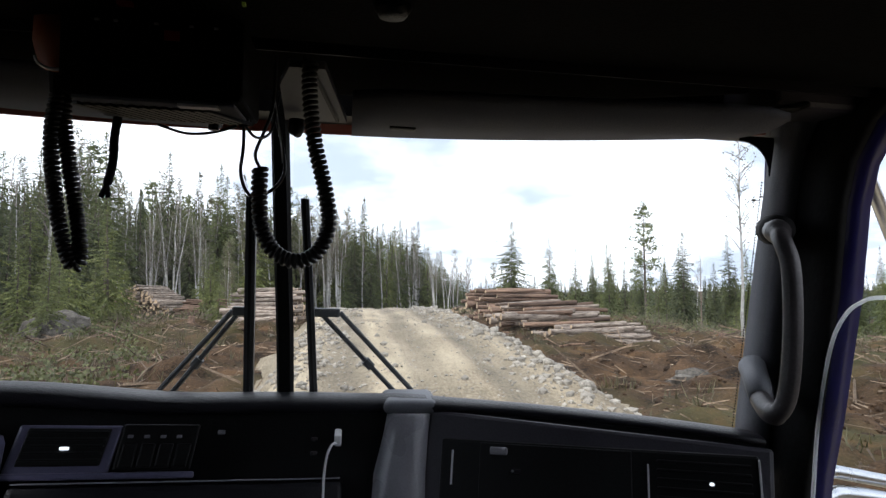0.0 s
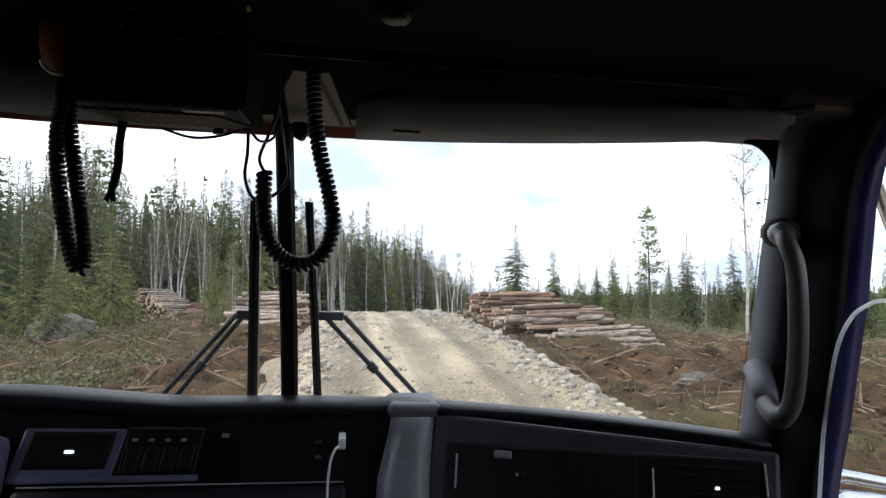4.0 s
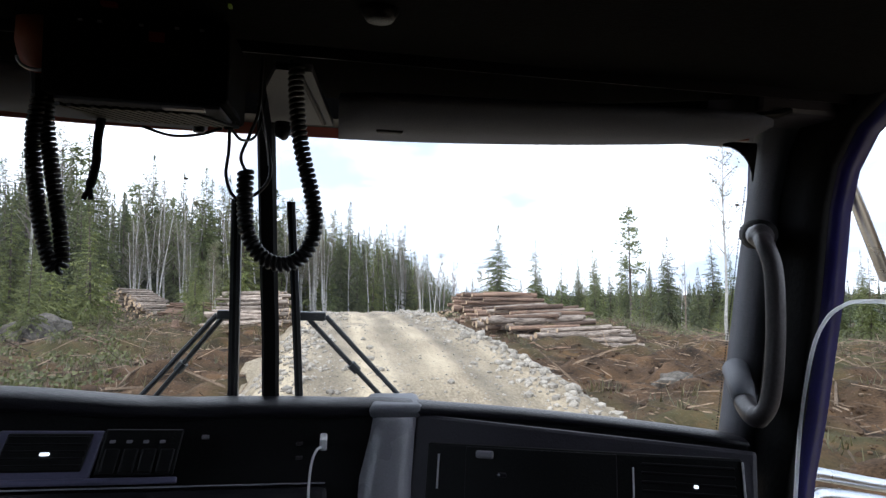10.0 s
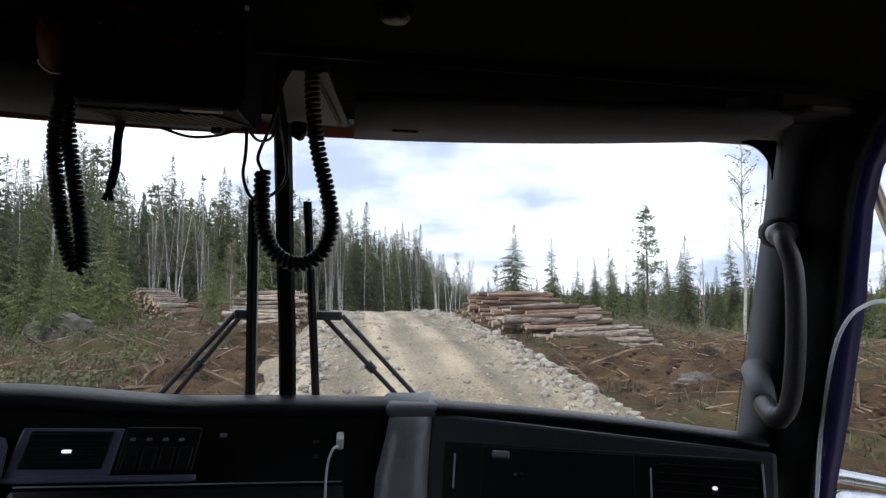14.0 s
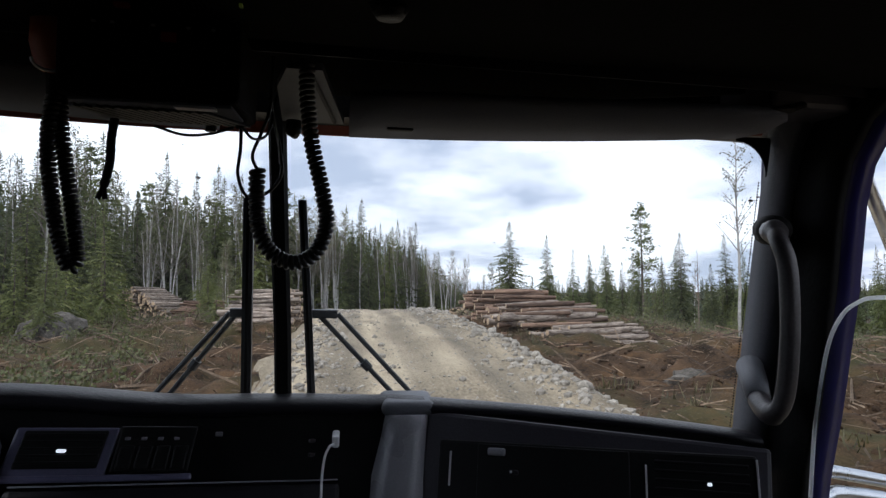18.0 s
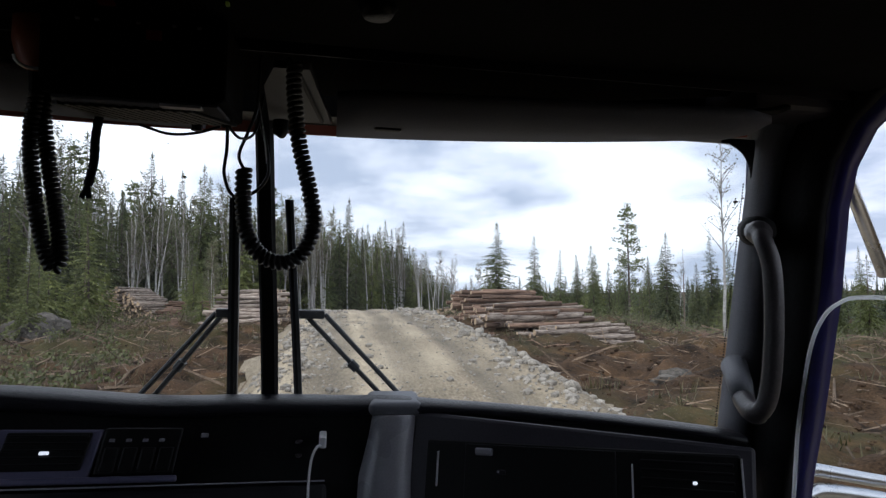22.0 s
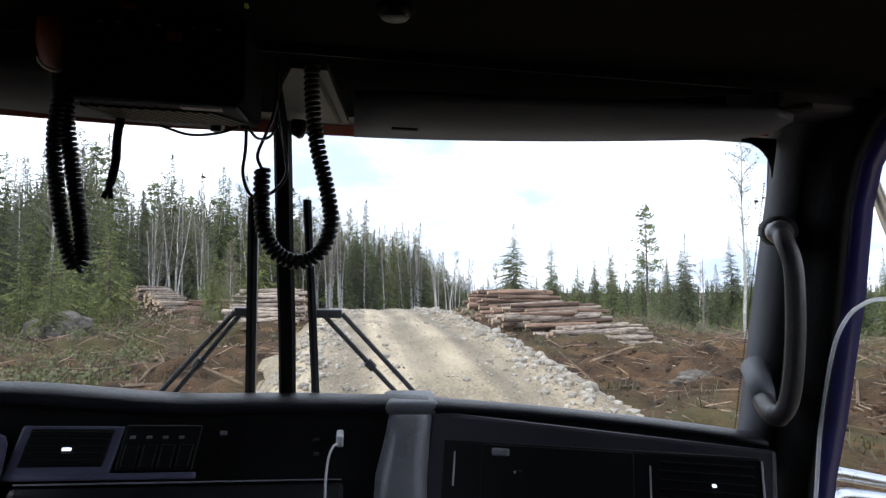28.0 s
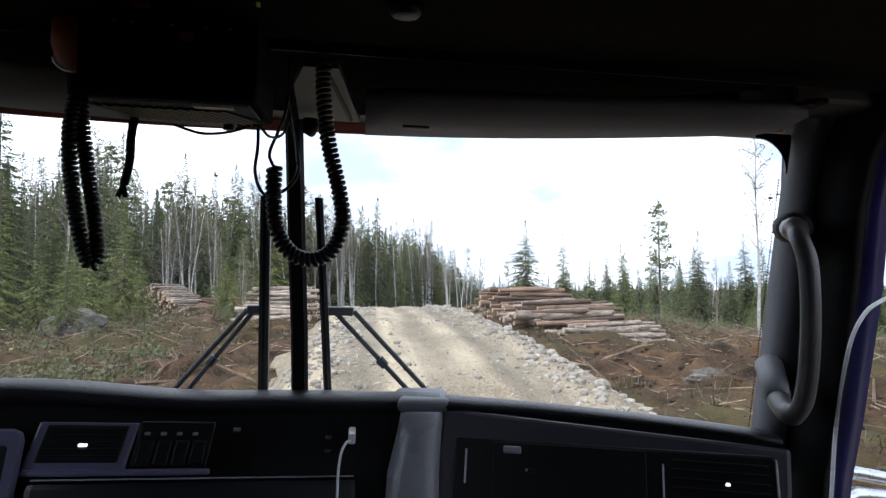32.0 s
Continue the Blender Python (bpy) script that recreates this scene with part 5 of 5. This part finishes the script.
for i in range(700):
    a = rng.uniform(4, 75)
    spots.append((*bearing(a, rng.uniform(86, 150) + 20 * smooth(16, 6, a)), (3.2 + 2.6 * rng.random() ** 1.5) * (1 + 0.4 * noise.noise((a * 0.35, 3, 5)))))
for i in range(600):
    a = rng.uniform(75, 300)
    x, y = bearing(a, rng.uniform(95, 170))
    spots.append((x, y, rng.uniform(7, 12)))
for i in range(2200):
    a = rng.uniform(-75, 75)
    spots.append((*bearing(a, rng.uniform(150, 420)), rng.uniform(6, 10)))
far_woods("far_forest", "distant dark green conifer forest", spots)

# ---- boulders, stones, slash, grass ----
def stone_mesh(seed, rough=0.25):
    g = random.Random(seed)
    bm = bmesh.new()
    bmesh.ops.create_icosphere(bm, subdivisions=1, radius=1)
    for v in bm.verts:
        v.co *= 1 + rough * noise.noise(v.co * 1.3 + Vector((seed * 3.1, 0, 0))) * 2
        v.co.z *= 0.7
    me = bpy.data.meshes.new("stone")
    bm.to_mesh(me)
    bm.free()
    me.shade_smooth()
    return me


def boulder(x, y, r, seed):
    bm = bmesh.new()
    bmesh.ops.create_icosphere(bm, subdivisions=3, radius=r)
    for v in bm.verts:
        q = v.co / r
        v.co *= 1 + 0.45 * noise.noise(q * 1.3 + Vector((seed, 2, 0))) + 0.22 * noise.noise(q * 3 + Vector((seed, 0, 1)))
        v.co.z *= 0.68
    o = link("boulder", bm, BOULDER, None, "grey lichen-stained boulder in the clearing")
    o.matrix_world = Matrix.Translation((x, y, land_z(x, y) + r * 0.22)) @ pose(0, 0, 0, 0, 0, seed * 70)
    return tagged(o, category="boulder", group="boulders")


for i, (x, y, r) in enumerate(((-12.3, 24.0, 1.15), (8.7, 10.0, 0.5), (5.6, -30.0, 0.5), (6.4, -33.0, 0.7), (7.2, -29.0, 0.35))):
    boulder(x, y, r, i + 1)

STONES = [stone_mesh(200 + i) for i in range(6)]
for me in STONES:
    me.materials.append(STONE)
for i in range(260):
    side = rng.choice((-1, 1, 1))
    y = rng.uniform(4, 34)
    x = road_x(y) + side * (yard_half(y) + rng.gauss(0.35, 0.5))
    r = abs(rng.gauss(0.03, 0.06)) + 0.04
    o = new("stone", rng.choice(STONES))
    o.parent = road
    o.matrix_world = Matrix.Translation((x, y, top_z(x, y) + r * 0.25)) @ pose(0, 0, 0, rng.uniform(-25, 25), rng.uniform(-25, 25), rng.uniform(0, 360)) @ Matrix.Diagonal((r, r * rng.uniform(0.7, 1), r, 1))


def scatter_stones():
    v0 = [np.array([tuple(v.co) for v in me.vertices]) for me in STONES]
    f0 = np.array([tuple(p.vertices) for p in STONES[0].polygons])
    vs, fs, off = [], [], 0
    for i in range(11000):
        y = 3 + 46 * rng.random() ** 1.4 if i % 5 else rng.uniform(-60, 6)
        edge = rng.random() < 0.42
        if edge:
            x = road_x(y) + rng.choice((-1, 1)) * (yard_half(y) + rng.gauss(0.1, 0.7))
        else:
            x = road_x(y) + rng.uniform(-1, 1) * (yard_half(y) + 0.4)
        r = 0.02 + 0.10 * rng.random() ** 4 if edge else 0.008 + 0.030 * rng.random() ** 4
        vs.append(v0[i % 6] * r + np.array((x, y, top_z(x, y) + r * 0.2)))
        fs.append(f0 + off); off += len(v0[0])
    o = raw("gravel_stones", np.concatenate(vs).tolist(), np.concatenate(fs).tolist(), STONE, None, "loose pale stones on the gravel road")
    return tagged(o, category="gravel", kind="stuff")


scatter_stones()


def clods():
    g = random.Random(57)
    v0 = [np.array([tuple(v.co) for v in me.vertices]) for me in STONES]
    f0 = np.array([tuple(p.vertices) for p in STONES[0].polygons])
    vs, fs, n = [], [], 0
    for i in range(9000):
        y = 4 + 56 * g.random() ** 1.3
        x = road_x(y) + g.choice((-1, 1, 1)) * (yard_half(y) + 0.8 + 15 * g.random() ** 1.5)
        if noise.noise((x * 0.3, y * 0.3, 44)) < -0.15:
            continue
        r = 0.015 + 0.09 * g.random() ** 4
        vs.append(v0[i % 6] * r + np.array((x, y, land_z(x, y) + r * 0.15)))
        fs.append(f0 + n); n += len(v0[0])
    return tagged(raw("earth_clods", np.concatenate(vs).tolist(), np.concatenate(fs).tolist(), CLOD, None, "churned brown clods of earth beside the road"), category="soil", kind="stuff")


clods()


def off_road(g, xl, xh, yl, yh):
    while True:
        x, y = g.uniform(xl, xh), g.uniform(yl, yh)
        if abs(x - road_x(y)) > yard_half(y) + 0.9 or y > 73:
            return x, y


def slash_heaps():
    g = random.Random(17)
    verts, faces = [], []
    for i in range(22000):
        x, y = off_road(g, -30, 34, 4, 66)
        if g.random() < 0.25:
            x, y = off_road(g, -34, 30, 60, 92)
        elif g.random() < 0.18:
            x, y = off_road(g, -20, 22, -50, 4)
        thick = g.random() < 0.02
        ln, w = g.uniform(0.2, 1.3) * g.random() ** 1.8 + 0.08 + 0.9 * thick, g.uniform(0.006, 0.024) + 0.022 * thick
        a, tilt = g.uniform(0, 6.283), g.gauss(0.05, 0.22)
        d = Vector((math.cos(a), math.sin(a), tilt)) * ln
        p = Vector((x, y, land_z(x, y) + 0.02 + abs(d.z) * 0.5 + g.uniform(0, 0.1)))
        s = Vector((-d.y, d.x, 0)).normalized() * w
        u = Vector((0, 0, w * 1.5))
        k = len(verts)
        q, e = p - d * 0.5, p + d * 0.5
        verts += [q - s, q + s, q + u, e - s * 0.6, e + s * 0.6, e + u * 0.6]
        faces += [(k, k + 1, k + 4, k + 3), (k + 1, k + 2, k + 5, k + 4), (k + 2, k, k + 3, k + 5)]
    return tagged(raw("slash_debris", verts, faces, SLASH, None, "scattered grey branches and wood chips left after felling"), category="logging slash", kind="stuff")


slash_heaps()


def grass_tufts():
    g = random.Random(23)
    verts, faces = [], []
    for i in range(6500):
        x, y = off_road(g, -34, 34, -40, 70)
        if noise.noise((x * 0.12, y * 0.12, 20)) < -0.05:
            continue
        z = land_z(x, y)
        for b in range(7):
            a, h = g.uniform(0, 6.283), g.uniform(0.12, 0.42)
            p = Vector((x + g.gauss(0, 0.12), y + g.gauss(0, 0.12), z))
            d = Vector((math.cos(a) * h * 0.5, math.sin(a) * h * 0.5, h))
            s = Vector((-math.sin(a), math.cos(a), 0)) * 0.018
            k = len(verts)
            verts += [p - s, p + s, p + d]
            faces.append((k, k + 1, k + 2))
    return tagged(raw("grass_tufts", verts, faces, GRASS, None, "tufts of dry and green grass on the clearing"), category="grass", kind="stuff")


grass_tufts()


# Stumps and felled poles left on the clearing.
def stump(x, y, r, h, seed):
    g = random.Random(seed)
    t = thing("stump", "sawn conifer stump with a pale cut top", "stump", "stumps", at=Matrix.Translation((x, y, land_z(x, y) - 0.06)) @ pose(0, 0, 0, g.uniform(-6, 6), g.uniform(-6, 6), g.uniform(0, 360)))
    wave = [1 + 0.16 * math.sin(3 * a + seed) + 0.08 * math.sin(7 * a) for a in (2 * math.pi * k / 14 for k in range(14))]
    part("trunk", sweep([(0.0, 1.7, 1.0), (0.3, 1.2, 0.7), (0.6, 1.02, 0.4), (1.0, 1.0, 0.3)], lambda q: [(r * q[1] * (1 + (w - 1) * q[2]) * math.cos(2 * math.pi * k / 14), r * q[1] * (1 + (w - 1) * q[2]) * math.sin(2 * math.pi * k / 14), h * q[0]) for k, w in enumerate(wave)]), BARK_RED, t, "", True)
    part("cut_top", sweep([h + 0.001, h + 0.012], lambda z: [(r * 0.93 * math.cos(2 * math.pi * k / 14), r * 0.93 * math.sin(2 * math.pi * k / 14), z + 0.02 * math.cos(2 * math.pi * k / 14)) for k in range(14)]), CUT, t, "pale sawn face")
    return t


def felled_pole(x, y, ln, r, turn, seed):
    g = random.Random(seed)
    pts = []
    for i in range(7):
        q = i / 6 - 0.5
        px, py = x + q * ln * math.cos(turn) + g.uniform(-0.04, 0.04), y + q * ln * math.sin(turn) + g.uniform(-0.04, 0.04)
        pts.append(Vector((px, py, land_z(px, py) + r + 0.05 * (i % 2))))
    t = thing("felled_pole", "thin felled pole with bark stripped in places", "pole", "felled poles", at=Matrix.Translation(pts[3]))
    pts = [p - pts[3] for p in pts]
    part("stem", tube(pts, [r * (1 - 0.08 * i) for i in range(7)], 7), SLASH if seed % 3 else BARK_RED, t, "", True)
    for i in range(1, 6):
        a = g.uniform(0, 3.14)
        part("snapped_twig", tube([pts[i], pts[i] + Vector((math.cos(a), math.sin(a), g.uniform(0.3, 0.9))) * g.uniform(0.12, 0.4)], [r * 0.4, r * 0.12], 5), TWIG, t)
    return t


gs = random.Random(91)
for i in range(22):
    side = -1 if i % 2 else 1
    y = gs.uniform(9, 44)
    stump(road_x(y) + side * (yard_half(y) + gs.uniform(3.0, 16.0)), y, gs.uniform(0.10, 0.19), gs.uniform(0.18, 0.42), i)
for i in range(34):
    side = -1 if i % 2 else 1
    y = gs.uniform(7, 36)
    felled_pole(road_x(y) + side * (yard_half(y) + gs.uniform(2.6, 12.0)), y, gs.uniform(1.2, 3.6), gs.uniform(0.022, 0.055), gs.uniform(0, 3.14), i)


def undergrowth():
    """Knee to head high brush of bare twigs and young leaves along the forest edge."""
    g = random.Random(41)
    tw, tf, lv, lf = [], [], [], []
    for i in range(4600):
        a = g.uniform(-42, 48)
        x, y = bearing(a, (edge_of(a) if a < 9 else 62 + 0.1 * a) + g.gauss(-2.0, 6.0))
        if i % 3 == 0:
            x, y = bearing(g.choice((g.uniform(-44, -21), g.uniform(-40, -21), g.uniform(-14, -10), g.uniform(-22, -12))), g.uniform(32, 62))
        elif i % 8 == 0:
            x, y = bearing(g.uniform(-62, -21), g.uniform(13, 34))
        elif i % 11 == 0:
            x, y = bearing(g.uniform(24, 48), g.uniform(26, 60))
        z, h = land_z(x, y), g.uniform(0.3, 1.5) if math.hypot(x, y) > 34 else g.uniform(0.15, 0.6)
        for b in range(9):
            a = g.uniform(0, 6.283)
            p = Vector((x + g.gauss(0, 0.25), y + g.gauss(0, 0.25), z))
            d = Vector((math.cos(a) * 0.35, math.sin(a) * 0.35, 1)) * h * g.uniform(0.5, 1.1)
            s = Vector((-math.sin(a), math.cos(a), 0)) * 0.012
            k = len(tw)
            tw += [p - s, p + s, p + d]
            tf.append((k, k + 1, k + 2))
            for j in range(3 if i % 3 else 1):
                c = p + d * g.uniform(0.3, 1.0) + Vector((g.gauss(0, 0.12), g.gauss(0, 0.12), g.gauss(0, 0.08)))
                f = Vector((g.uniform(-1, 1), g.uniform(-1, 1), g.uniform(-1, 1))).normalized() * 0.065
                o = f.orthogonal().normalized() * 0.045
                k = len(lv)
                lv += [c - f, c + o, c + f, c - o]
                lf.append((k, k + 1, k + 2, k + 3))
    tagged(raw("brush_twigs", tw, tf, TWIG, None, "bare brown brush along the forest edge"), category="brush", kind="stuff")
    tagged(raw("brush_leaves", lv, lf, BUSH, None, "young yellow-green leaves of the brush"), category="brush", kind="stuff")


undergrowth()
